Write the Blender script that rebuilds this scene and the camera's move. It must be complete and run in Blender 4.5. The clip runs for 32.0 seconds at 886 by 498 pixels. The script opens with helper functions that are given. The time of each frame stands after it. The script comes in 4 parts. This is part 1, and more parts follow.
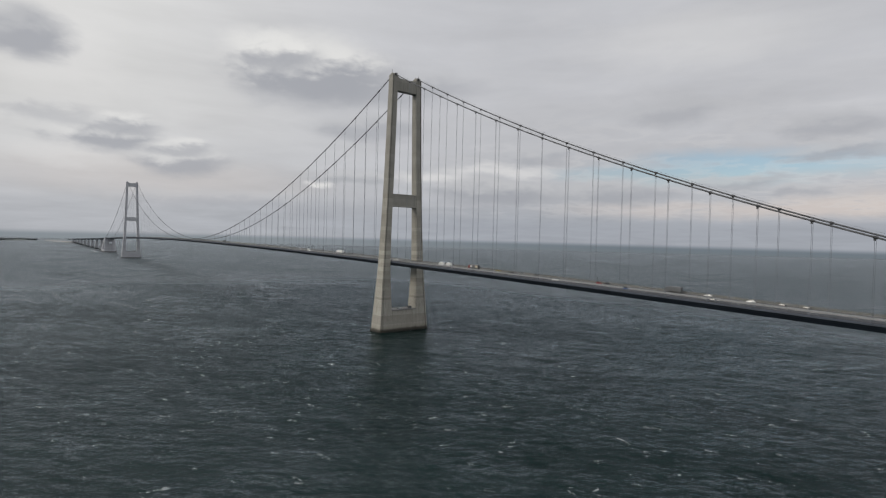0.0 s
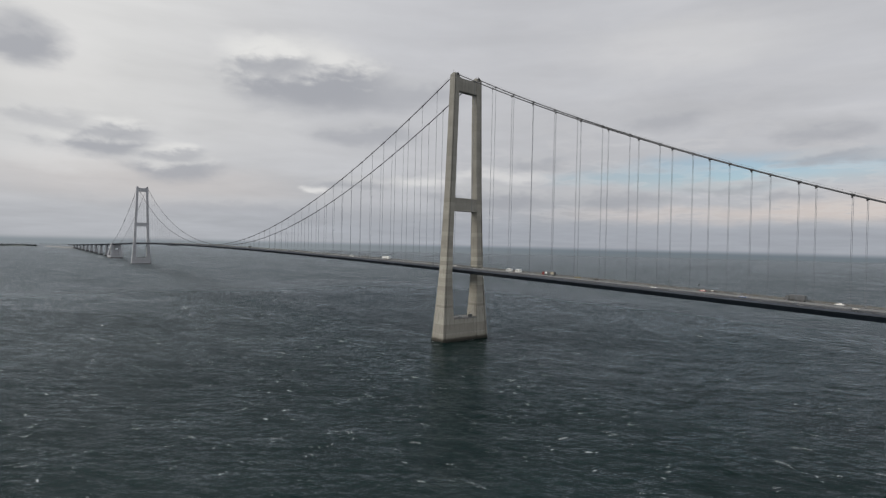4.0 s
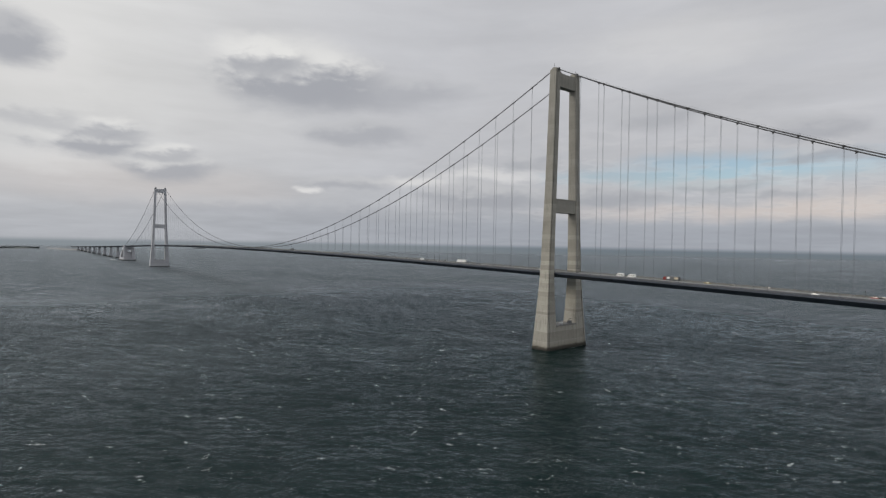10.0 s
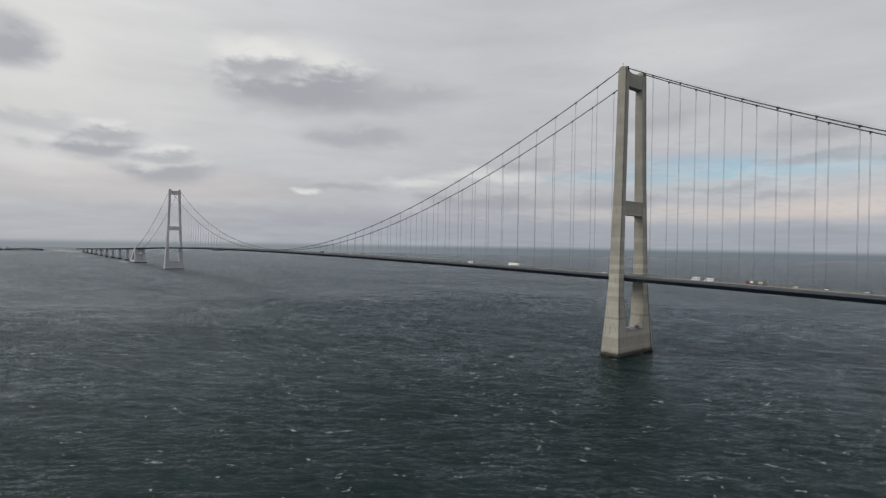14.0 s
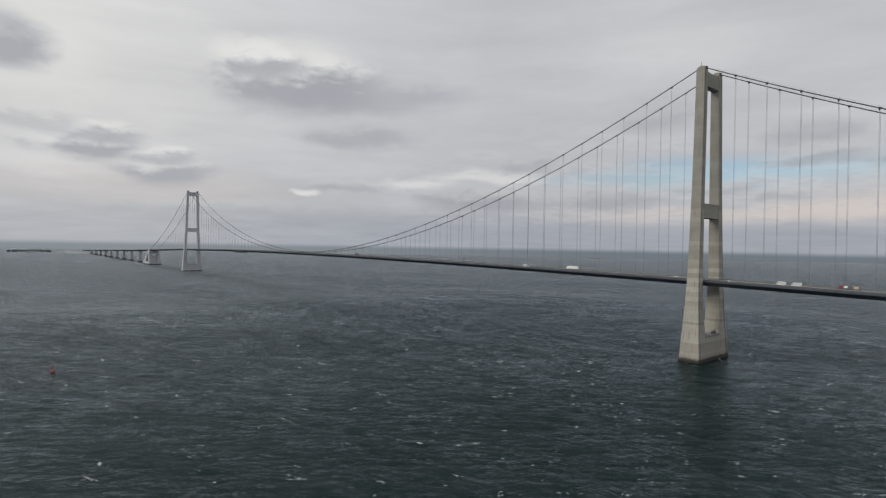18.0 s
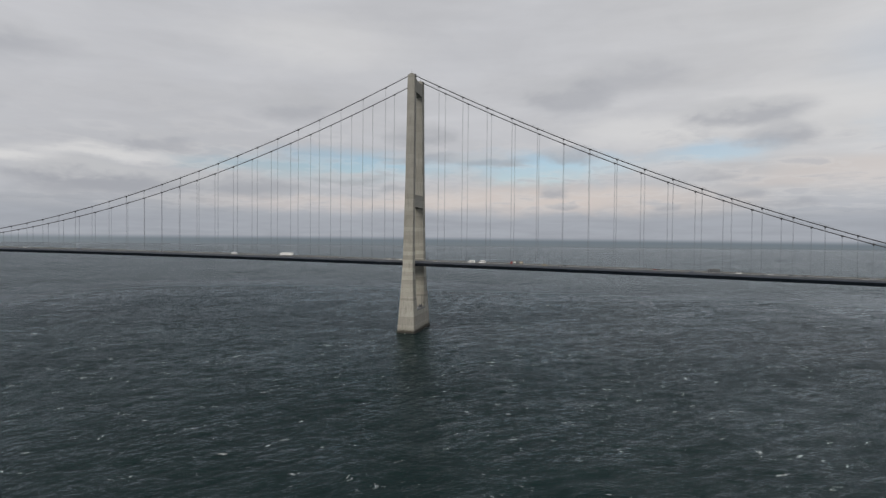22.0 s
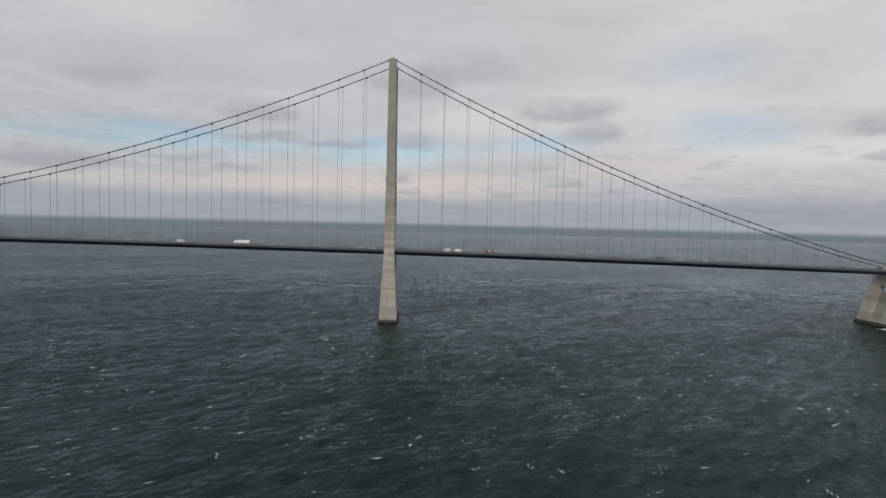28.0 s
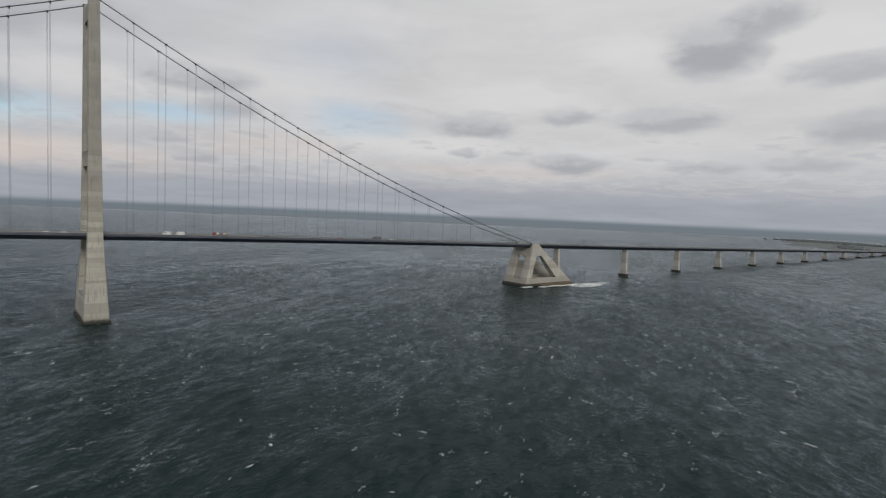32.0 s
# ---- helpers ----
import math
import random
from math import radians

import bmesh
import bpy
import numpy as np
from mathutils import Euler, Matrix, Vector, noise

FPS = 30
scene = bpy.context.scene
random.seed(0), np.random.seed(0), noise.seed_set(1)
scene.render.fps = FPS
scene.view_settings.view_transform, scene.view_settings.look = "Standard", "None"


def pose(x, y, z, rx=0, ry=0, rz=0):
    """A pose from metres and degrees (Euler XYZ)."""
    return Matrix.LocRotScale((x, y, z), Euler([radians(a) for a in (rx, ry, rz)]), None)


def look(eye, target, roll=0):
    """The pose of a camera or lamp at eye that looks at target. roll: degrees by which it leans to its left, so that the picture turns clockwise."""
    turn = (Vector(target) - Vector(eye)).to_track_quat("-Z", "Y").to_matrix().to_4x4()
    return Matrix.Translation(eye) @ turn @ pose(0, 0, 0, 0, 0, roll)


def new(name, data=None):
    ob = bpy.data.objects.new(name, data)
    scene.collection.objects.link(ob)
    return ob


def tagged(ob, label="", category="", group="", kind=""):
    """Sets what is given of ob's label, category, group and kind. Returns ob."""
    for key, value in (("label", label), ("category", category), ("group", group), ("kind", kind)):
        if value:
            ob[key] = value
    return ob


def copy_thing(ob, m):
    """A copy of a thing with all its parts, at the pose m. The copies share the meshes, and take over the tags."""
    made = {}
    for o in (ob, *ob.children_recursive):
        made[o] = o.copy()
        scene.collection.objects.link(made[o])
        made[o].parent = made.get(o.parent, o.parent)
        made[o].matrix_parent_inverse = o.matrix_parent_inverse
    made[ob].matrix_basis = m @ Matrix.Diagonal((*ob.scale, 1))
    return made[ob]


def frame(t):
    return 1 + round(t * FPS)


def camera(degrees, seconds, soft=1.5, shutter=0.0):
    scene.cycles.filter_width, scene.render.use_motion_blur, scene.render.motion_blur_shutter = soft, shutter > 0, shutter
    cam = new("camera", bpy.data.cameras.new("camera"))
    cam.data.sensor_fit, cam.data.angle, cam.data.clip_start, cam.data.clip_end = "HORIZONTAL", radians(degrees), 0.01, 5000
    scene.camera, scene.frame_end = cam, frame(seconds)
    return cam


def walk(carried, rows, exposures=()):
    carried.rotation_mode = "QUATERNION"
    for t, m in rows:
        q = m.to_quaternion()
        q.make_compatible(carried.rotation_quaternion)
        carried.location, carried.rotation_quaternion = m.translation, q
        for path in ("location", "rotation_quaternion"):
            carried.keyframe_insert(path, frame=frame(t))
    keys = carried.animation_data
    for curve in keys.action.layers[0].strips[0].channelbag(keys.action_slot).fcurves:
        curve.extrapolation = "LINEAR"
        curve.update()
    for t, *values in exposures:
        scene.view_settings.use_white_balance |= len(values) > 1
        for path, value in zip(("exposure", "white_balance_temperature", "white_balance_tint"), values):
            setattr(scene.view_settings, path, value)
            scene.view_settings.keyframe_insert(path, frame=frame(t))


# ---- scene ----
# A long suspension bridge over open sea. X runs along the bridge, the near tower stands at x = 0, the far one at -1624.
cam = camera(78.8, 32.0, soft=1.25)
# seconds, place, heading, tilt and lean
PATH = [
    (0, 454.7, -307.0, 94.0, 141.56, -1.17, 1.48),
    (0.5, 448.3, -311.8, 94.0, 141.56, -1.16, 1.51),
    (1, 441.5, -316.7, 93.9, 141.48, -1.15, 1.44),
    (1.5, 434.5, -321.7, 93.6, 141.41, -1.11, 1.42),
    (2, 427.3, -326.5, 93.3, 141.33, -1.02, 1.49),
    (2.5, 420.1, -331.2, 93.2, 141.29, -0.92, 1.44),
    (3, 412.9, -335.9, 93.1, 141.22, -0.84, 1.40),
    (3.5, 405.6, -340.7, 93.0, 141.14, -0.72, 1.38),
    (5.5, 376.1, -360.5, 93.7, 140.91, -0.56, 1.39),
    (6, 369.2, -365.6, 94.0, 140.81, -0.56, 1.43),
    (6.5, 362.4, -370.7, 94.2, 140.79, -0.56, 1.31),
    (7, 355.6, -375.9, 94.4, 140.70, -0.53, 1.24),
    (7.5, 348.9, -381.0, 94.5, 140.67, -0.56, 1.17),
    (8, 342.5, -385.9, 94.4, 140.59, -0.56, 1.16),
    (8.5, 336.2, -390.9, 94.4, 140.55, -0.59, 1.13),
    (9, 329.9, -395.8, 94.3, 140.47, -0.58, 1.14),
    (9.5, 323.7, -400.5, 94.6, 140.47, -0.63, 1.00),
    (10, 317.7, -405.1, 94.9, 140.49, -0.69, 1.06),
    (10.5, 311.8, -409.7, 95.2, 140.47, -0.73, 0.91),
    (11, 305.8, -414.4, 95.3, 140.45, -0.66, 0.98),
    (11.5, 299.7, -419.1, 95.3, 140.41, -0.70, 1.09),
    (12, 293.7, -424.0, 95.3, 140.36, -0.64, 1.14),
    (12.5, 287.9, -428.8, 95.4, 140.34, -0.59, 1.06),
    (13, 282.0, -433.6, 95.5, 140.36, -0.52, 1.12),
    (13.5, 275.7, -438.7, 95.7, 140.34, -0.58, 1.02),
    (14, 269.3, -443.9, 95.9, 140.29, -0.57, 0.96),
    (14.5, 262.9, -449.1, 96.0, 140.27, -0.51, 0.97),
    (16.5, 237.8, -470.9, 95.9, 140.15, -0.44, 0.98),
    (17, 231.8, -476.2, 96.0, 140.14, -0.44, 0.98),
    (17.5, 225.5, -481.7, 96.3, 140.14, -0.44, 1.01),
    (18, 219.3, -487.1, 96.4, 140.23, -0.41, 1.01),
    (18.5, 213.3, -492.4, 96.3, 140.07, -0.40, 1.11),
    (19, 208.2, -497.5, 96.1, 136.60, -0.30, 1.04),
    (19.5, 203.7, -502.3, 95.9, 132.27, -0.33, 1.08),
    (20, 198.2, -507.6, 95.8, 125.51, -0.32, 0.90),
    (20.5, 189.6, -514.4, 95.6, 116.62, -0.63, 1.19),
    (21, 179.5, -521.1, 95.6, 109.44, -0.80, 0.60),
    (21.5, 169.2, -526.3, 95.6, 104.53, -1.09, 0.69),
    (22, 158.7, -530.2, 95.6, 103.66, -1.39, 0.57),
    (22.5, 147.9, -532.8, 95.7, 103.39, -1.64, 0.60),
    (23, 136.9, -534.5, 95.9, 103.20, -1.87, 0.87),
    (23.5, 125.7, -535.5, 96.1, 103.41, -1.88, 0.82),
    (24, 114.2, -536.2, 96.4, 103.37, -2.15, 0.88),
    (24.5, 102.6, -537.1, 96.6, 103.49, -2.11, 0.82),
    (26.5, 55.6, -542.9, 97.8, 99.14, -2.54, 0.98),
    (27, 45.1, -544.7, 98.2, 96.64, -2.55, 0.70),
    (27.5, 35.3, -546.4, 98.5, 92.43, -2.73, 0.90),
    (28, 26.2, -547.8, 98.6, 87.15, -2.85, 1.37),
    (28.5, 17.7, -548.6, 98.4, 83.76, -2.89, 1.38),
    (29, 8.1, -547.8, 98.2, 81.25, -3.13, 1.56),
    (29.5, -2.1, -547.3, 98.0, 77.28, -3.18, 1.56),
    (30, -13.1, -545.7, 98.1, 72.41, -3.40, 1.81),
    (30.5, -25.0, -541.7, 98.6, 67.00, -3.59, 2.04),
    (31, -37.8, -536.1, 99.2, 62.27, -3.76, 2.15),
    (31.5, -51.0, -531.1, 99.3, 55.79, -3.95, 2.46),
    (32, -62.5, -524.7, 99.4, 50.03, -3.88, 2.47),
]


def aim(x, y, z, yaw, pitch, lean):
    a, b = radians(yaw), radians(pitch)
    eye = Vector((x, y, z))
    return look(eye, eye + Vector((math.cos(b) * math.cos(a), math.cos(b) * math.sin(a), math.sin(b))) * 100, lean)


walk(cam, [(r[0], aim(*r[1:])) for r in PATH], exposures=((0, 0.0), (32, 0.0)))


# ---- light ----
class Nodes:
    """Short writing of node trees."""

    def __init__(self, tree):
        self.t = tree

    def add(self, kind):
        return self.t.nodes.new(kind)

    def put(self, sock, v):
        if v is None:
            return
        if isinstance(v, bpy.types.NodeSocket):
            self.t.links.new(v, sock)
        elif sock.type == "RGBA" and not hasattr(v, "__len__"):
            sock.default_value = (v, v, v, 1)
        elif sock.type == "RGBA" and len(v) == 3:
            sock.default_value = (*v, 1)
        else:
            sock.default_value = v

    def math(self, op, a, b=None, c=None, clamp=False):
        n = self.add("ShaderNodeMath")
        n.operation, n.use_clamp = op, clamp
        for s, v in zip(n.inputs, (a, b, c)):
            self.put(s, v)
        return n.outputs[0]

    def vec(self, op, a, b=None):
        n = self.add("ShaderNodeVectorMath")
        n.operation = op
        self.put(n.inputs[0], a)
        self.put(n.inputs[1], b)
        return n.outputs[0]

    def mix(self, f, a, b, how="MIX"):
        n = self.add("ShaderNodeMix")
        n.data_type, n.blend_type = "RGBA", how
        self.put(n.inputs[0], f)
        self.put(n.inputs[6], a)
        self.put(n.inputs[7], b)
        return n.outputs[2]

    def noise(self, v, scale, detail=4.0, rough=0.5, distort=0.0):
        n = self.add("ShaderNodeTexNoise")
        self.put(n.inputs["Vector"], v)
        for k, q in (("Scale", scale), ("Detail", detail), ("Roughness", rough), ("Distortion", distort)):
            n.inputs[k].default_value = q
        return n.outputs["Fac"]

    def step(self, v, a, b, lo=0.0, hi=1.0):
        n = self.add("ShaderNodeMapRange")
        n.interpolation_type = "SMOOTHSTEP"
        for s, q in zip(n.inputs, (v, a, b, lo, hi)):
            self.put(s, q)
        return n.outputs[0]

    def xyz(self, v):
        n = self.add("ShaderNodeSeparateXYZ")
        self.put(n.inputs[0], v)
        return n.outputs

    def join(self, x, y, z):
        n = self.add("ShaderNodeCombineXYZ")
        for s, q in zip(n.inputs, (x, y, z)):
            self.put(s, q)
        return n.outputs[0]


SUN_AZ, SUN_EL = -110.0, 28.0   # degrees, where the light comes from
ZENITH = (0.85, 0.86, 0.88)


def build_sky():
    w = bpy.data.worlds.new("overcast_sky")
    scene.world = w
    w.use_nodes = True
    t = w.node_tree
    t.nodes.clear()
    N = Nodes(t)
    d = N.add("ShaderNodeTexCoord").outputs["Generated"]
    x, y, z = N.xyz(d)
    az = N.math("MULTIPLY_ADD", N.math("ARCTAN2", N.math("MULTIPLY", x, -1.0), y), 57.2958, 90.0)
    el = N.math("MULTIPLY", N.math("ARCSINE", z), 57.2958)
    blue = N.add("ShaderNodeTexSky")
    blue.sky_type, blue.sun_disc = "NISHITA", False
    blue.sun_elevation, blue.sun_rotation = radians(SUN_EL), radians(90 - SUN_AZ)
    clear = N.mix(1.0, blue.outputs[0], (0.10, 0.10, 0.10), "MULTIPLY")
    # flattened layer of cloud, seen in perspective
    flat = N.math("DIVIDE", 1.0, N.math("ADD", N.math("MAXIMUM", z, 0.0), 0.10))
    pl = N.join(N.math("MULTIPLY", x, flat), N.math("MULTIPLY", y, flat), 0.0)
    big = N.noise(pl, 0.55, 6, 0.52, 0.3)
    small = N.noise(N.vec("ADD", pl, (31, 7, 3)), 1.7, 8, 0.56, 0.4)
    streak = N.noise(N.join(N.math("MULTIPLY", az, 0.055), N.math("MULTIPLY", el, 0.42), 0.0), 1.0, 6, 0.55, 0.3)
    # general veil: pale high up, luminous in the west and east, blue-grey in a bank low down
    up = N.step(el, 0.5, 12.0)
    veil = N.mix(up, (0.45, 0.46, 0.485), (0.527, 0.53, 0.552))
    west = N.math("MULTIPLY", N.step(az, 140.0, 182.0), N.step(el, -1.0, 13.0))
    veil = N.mix(N.math("MULTIPLY", west, 0.7), veil, (0.70, 0.69, 0.662))
    low = N.math("MULTIPLY", N.step(el, 4.6, 1.2), N.step(az, 178.0, 135.0, 0.1, 1.0))
    veil = N.mix(N.math("MULTIPLY", low, 0.85), veil, (0.345, 0.365, 0.405))
    east = N.math("MULTIPLY", N.step(az, 105.0, 40.0), N.step(el, 1.5, 8.0))
    veil = N.mix(N.math("MULTIPLY", east, 0.6), veil, (0.70, 0.69, 0.675))
    veil = N.mix(N.step(el, 20.0, 75.0), veil, ZENITH)
    tone = N.math("ADD", N.math("MULTIPLY", N.math("SUBTRACT", big, 0.5), 0.30), N.math("MULTIPLY", N.math("SUBTRACT", small, 0.5), 0.22))
    tone = N.math("ADD", tone, N.math("MULTIPLY", N.math("SUBTRACT", streak, 0.5), N.step(el, 0.6, 3.0, 0.05, 0.22)))
    tone = N.math("ADD", tone, N.math("MULTIPLY_ADD", N.math("MULTIPLY", N.step(az, 135.0, 190.0), N.step(el, 12.0, 40.0)), 0.4, 1.0))
    veil = N.mix(1.0, veil, N.join(tone, tone, tone), "MULTIPLY")

    # heading and elevation, shaken at two scales: it gives every cloud its torn outline
    def shake(scale_a, scale_e, seed, by_a, by_e):
        n = N.add("ShaderNodeTexNoise")
        N.put(n.inputs["Vector"], N.join(N.math("MULTIPLY", az, scale_a), N.math("MULTIPLY", el, scale_e), seed))
        for k, q in (("Scale", 1.0), ("Detail", 5.0), ("Roughness", 0.52), ("Distortion", 0.3)):
            n.inputs[k].default_value = q
        return n.outputs["Fac"], N.vec("MULTIPLY", N.vec("SUBTRACT", n.outputs["Color"], (0.5, 0.5, 0.5)), (by_a, by_e, 0.0))

    f1, s1 = shake(0.16, 0.42, 2.0, 4.6, 1.7)
    f2, s2 = shake(0.50, 0.95, 7.0, 1.7, 0.75)
    here = N.vec("ADD", N.join(az, el, 0.0), N.vec("ADD", s1, s2))
    puff = N.math("SUBTRACT", N.math("ADD", N.math("MULTIPLY", f1, 0.5), N.math("MULTIPLY", f2, 0.5)), 0.5)

    def patch(a0, e0, wa, we):
        """How far a direction lies from the middle of a patch, 1 at its rim, and its height in it, -1 to 1."""
        q = N.vec("DIVIDE", N.vec("SUBTRACT", here, (a0, e0, 0.0)), (wa, we, 1.0))
        n = N.add("ShaderNodeVectorMath")
        n.operation = "LENGTH"
        N.put(n.inputs[0], q)
        return n.outputs["Value"], q

    def blob(a0, e0, wa, we, k):
        return N.step(patch(a0, e0, wa, we)[0], 1.5, 0.3, 0.0, k)

    col = veil
    # gaps that show the clear sky behind, and the warm light under them
    for row in ((126.2, 6.9, 4.5, 0.7, 0.5), (113.2, 7.3, 11.0, 1.5, 0.95), (94.5, 7.5, 10.0, 1.2, 0.9), (94.8, 6.0, 6.0, 0.8, 0.7), (77.2, 8.2, 5.0, 1.0, 0.6), (59.7, 9.1, 5.0, 1.7, 0.45), (62.3, 14.9, 6.0, 2.6, 0.15)):
        col = N.mix(blob(*row), col, clear)
    for row in ((117.0, 3.2, 11.0, 0.8, 0.5), (105.6, 3.6, 8.0, 0.8, 0.5), (96.5, 3.8, 13.0, 1.4, 0.7), (85.2, 3.7, 11.0, 1.3, 0.6), (67.9, 5.8, 8.0, 1.3, 0.5), (44.7, 4.6, 14.0, 1.0, 0.4), (170.0, 5.0, 14.0, 2.0, 0.3)):
        col = N.mix(blob(*row), col, (0.655, 0.58, 0.535))
    # bright breaks
    for row in ((154.3, 5.4, 1.4, 0.4, 0.9), (177.8, 15.2, 5.0, 4.5, 0.6), (143.2, 6.3, 5.0, 0.6, 0.7), (177.7, 6.5, 5.0, 1.2, 0.5), (116.7, 18.9, 9.4, 2.6, 0.35), (135.7, 7.2, 5.5, 0.6, 0.6),
                (82.7, 10.4, 8.0, 1.4, 0.5), (68.1, 11.9, 9.6, 2.4, 0.4), (43.5, 12.2, 8.0, 1.8, 0.45), (52.6, 6.9, 9.0, 1.0, 0.5), (30.9, 15.6, 5.0, 2.4, 0.4), (16.0, 15.5, 6.0, 3.0, 0.5)):
        col = N.mix(blob(*row), col, (0.75, 0.738, 0.725))
    # broken low layer: many small flat clouds, pale at the rim and grey inside
    cell = N.noise(N.vec("ADD", pl, (3.0, 11.0, 0.0)), 2.3, 7, 0.60, 0.25)
    where = N.math("MULTIPLY", N.math("MULTIPLY", N.step(el, 1.8, 3.2), N.step(el, 14.0, 6.0, 0.25, 1.0)), N.step(az, 150.0, 130.0, 0.12, 1.0))
    col = N.mix(N.math("MULTIPLY", N.math("MULTIPLY", N.step(cell, 0.47, 0.55), where), 0.2), col, (0.70, 0.68, 0.665))
    col = N.mix(N.math("MULTIPLY", N.math("MULTIPLY", N.step(cell, 0.54, 0.67), where), 0.45), col, (0.42, 0.43, 0.465))

    def cloud(base, a0, e0, wa, we, k, lit):
        """One cloud: torn rim, grey belly, and a pale upper edge where it is lit."""
        r, q = patch(a0, e0, wa, we)
        body = N.step(r, 1.35, 0.55, 0.0, k)
        high = N.math("ADD", N.math("MULTIPLY_ADD", N.xyz(q)[0], 0.35, N.xyz(q)[1]), N.math("MULTIPLY", puff, 2.6))
        shade = N.mix(N.step(high, -0.35, 0.6, 0.0, min(1.0, lit * 1.15)), (0.375, 0.384, 0.414), (0.79, 0.78, 0.758))
        return N.mix(body, base, shade)

    WEST = ((147.0, 15.4, 8.5, 2.0, 0.6, 0.25), (155.5, 16.2, 8.2, 3.3, 0.95, 0.8), (159.5, 17.6, 4.5, 1.9, 0.8, 1.0), (149.8, 11.1, 6.0, 1.5, 0.7, 0.25), (174.0, 8.4, 4.6, 1.5, 0.85, 0.7), (172.6, 9.6, 3.2, 0.9, 0.7, 1.0), (167.4, 6.8, 4.0, 1.4, 0.8, 0.6), (167.8, 8.0, 2.6, 0.8, 0.6, 1.0), (179.3, 16.0, 3.2, 2.2, 0.9, 0.2), (150.3, 6.0, 4.5, 0.7, 0.5, 0.4), (165.0, 3.2, 8.0, 1.1, 0.4, 0.3),
            (153.7, 3.2, 7.5, 1.2, 0.45, 0.2), (177.7, 10.0, 3.8, 1.2, 0.45, 0.6))
    MIDDLE = ((136.0, 5.0, 6.6, 1.5, 1.0, 0.3), (124.4, 4.9, 6.4, 1.3, 0.85, 0.25), (131.4, 8.7, 3.0, 1.0, 0.6, 0.25), (119.5, 12.6, 4.6, 1.4, 0.55, 0.2), (106.2, 10.6, 3.8, 1.1, 0.65, 0.2), (105.9, 8.2, 4.4, 0.8, 0.7, 0.3), (113.8, 5.9, 4.0, 0.6, 0.65, 0.3), (99.0, 7.9, 4.2, 0.8, 0.7, 0.3),
              (90.9, 8.3, 2.9, 0.8, 0.65, 0.2), (91.9, 4.6, 1.6, 0.6, 0.7, 0.2), (91.3, 3.1, 1.4, 0.4, 0.65, 0.2), (91.0, 14.4, 4.4, 1.8, 0.65, 0.2), (85.0, 15.9, 5.2, 1.8, 0.45, 0.2), (108.5, 5.1, 2.0, 0.5, 0.6, 0.3))
    EAST = ((75.0, 11.6, 5.8, 1.3, 0.75, 0.3), (71.8, 9.3, 2.8, 1.3, 0.65, 0.2), (77.6, 6.0, 2.6, 0.5, 0.5, 0.2), (81.5, 3.0, 1.5, 0.5, 0.65, 0.2), (74.8, 4.3, 2.2, 0.6, 0.7, 0.2), (69.9, 3.3, 1.9, 0.5, 0.6, 0.2), (47.6, 9.0, 4.0, 1.0, 0.8, 0.3), (37.7, 5.6, 3.3, 1.0, 0.85, 0.3),
            (48.0, 6.4, 1.6, 0.4, 0.65, 0.2), (37.8, 10.3, 3.1, 1.0, 0.65, 0.3), (44.0, 2.6, 9.0, 0.9, 0.5, 0.2))
    LAST = ((28.5, 9.9, 5.2, 1.3, 0.75, 0.3), (24.8, 16.0, 4.4, 2.6, 0.9, 0.3), (20.5, 18.2, 3.2, 1.5, 0.75, 0.3), (14.0, 13.2, 4.6, 1.2, 0.65, 0.2), (12.5, 8.6, 4.0, 1.4, 0.75, 0.2), (17.0, 5.6, 3.2, 0.6, 0.55, 0.2), (25.0, 5.3, 3.0, 0.6, 0.55, 0.2))
    for row in (*WEST, *MIDDLE, *EAST, *LAST):
        col = cloud(col, *row)
    # hazy far sea below the horizon, beyond the sheet of water
    sea = N.mix(N.step(el, -1.2, -0.3), (0.168, 0.192, 0.210), (0.158, 0.190, 0.217))
    sea = N.mix(N.math("MULTIPLY", N.step(az, 120.0, 165.0), 0.7), sea, (0.28, 0.31, 0.33))
    col = N.mix(N.step(el, -0.55, 0.0), sea, col)
    col = N.mix(1.0, col, (0.982, 0.989, 1.0), "MULTIPLY")
    bg = N.add("ShaderNodeBackground")
    N.put(bg.inputs[0], col)
    bg.inputs[1].default_value = 1.0
    t.links.new(bg.outputs[0], N.add("ShaderNodeOutputWorld").inputs[0])


build_sky()
sun = new("sun", bpy.data.lights.new("sun", "SUN"))
sun.data.energy, sun.data.angle, sun.data.color = 1.3, radians(20), (1.0, 0.93, 0.82)
sun_dir = Vector((math.cos(radians(SUN_AZ)) * math.cos(radians(SUN_EL)), math.sin(radians(SUN_AZ)) * math.cos(radians(SUN_EL)), math.sin(radians(SUN_EL))))
sun.matrix_world = look(sun_dir * 800, (0, 0, 0))


# ---- materials ----
def material(name, rough=0.8, metal=0.0, spec=0.5):
    m = bpy.data.materials.new(name)
    m.use_nodes = True
    N = Nodes(m.node_tree)
    b = m.node_tree.nodes["Principled BSDF"]
    b.inputs["Roughness"].default_value, b.inputs["Metallic"].default_value = rough, metal
    b.inputs["Specular IOR Level"].default_value = spec
    return m, N, b


def bump(N, b, h, strength, distance):
    n = N.add("ShaderNodeBump")
    n.inputs["Strength"].default_value, n.inputs["Distance"].default_value = strength, distance
    N.put(n.inputs["Height"], h)
    N.put(b.inputs["Normal"], n.outputs[0])


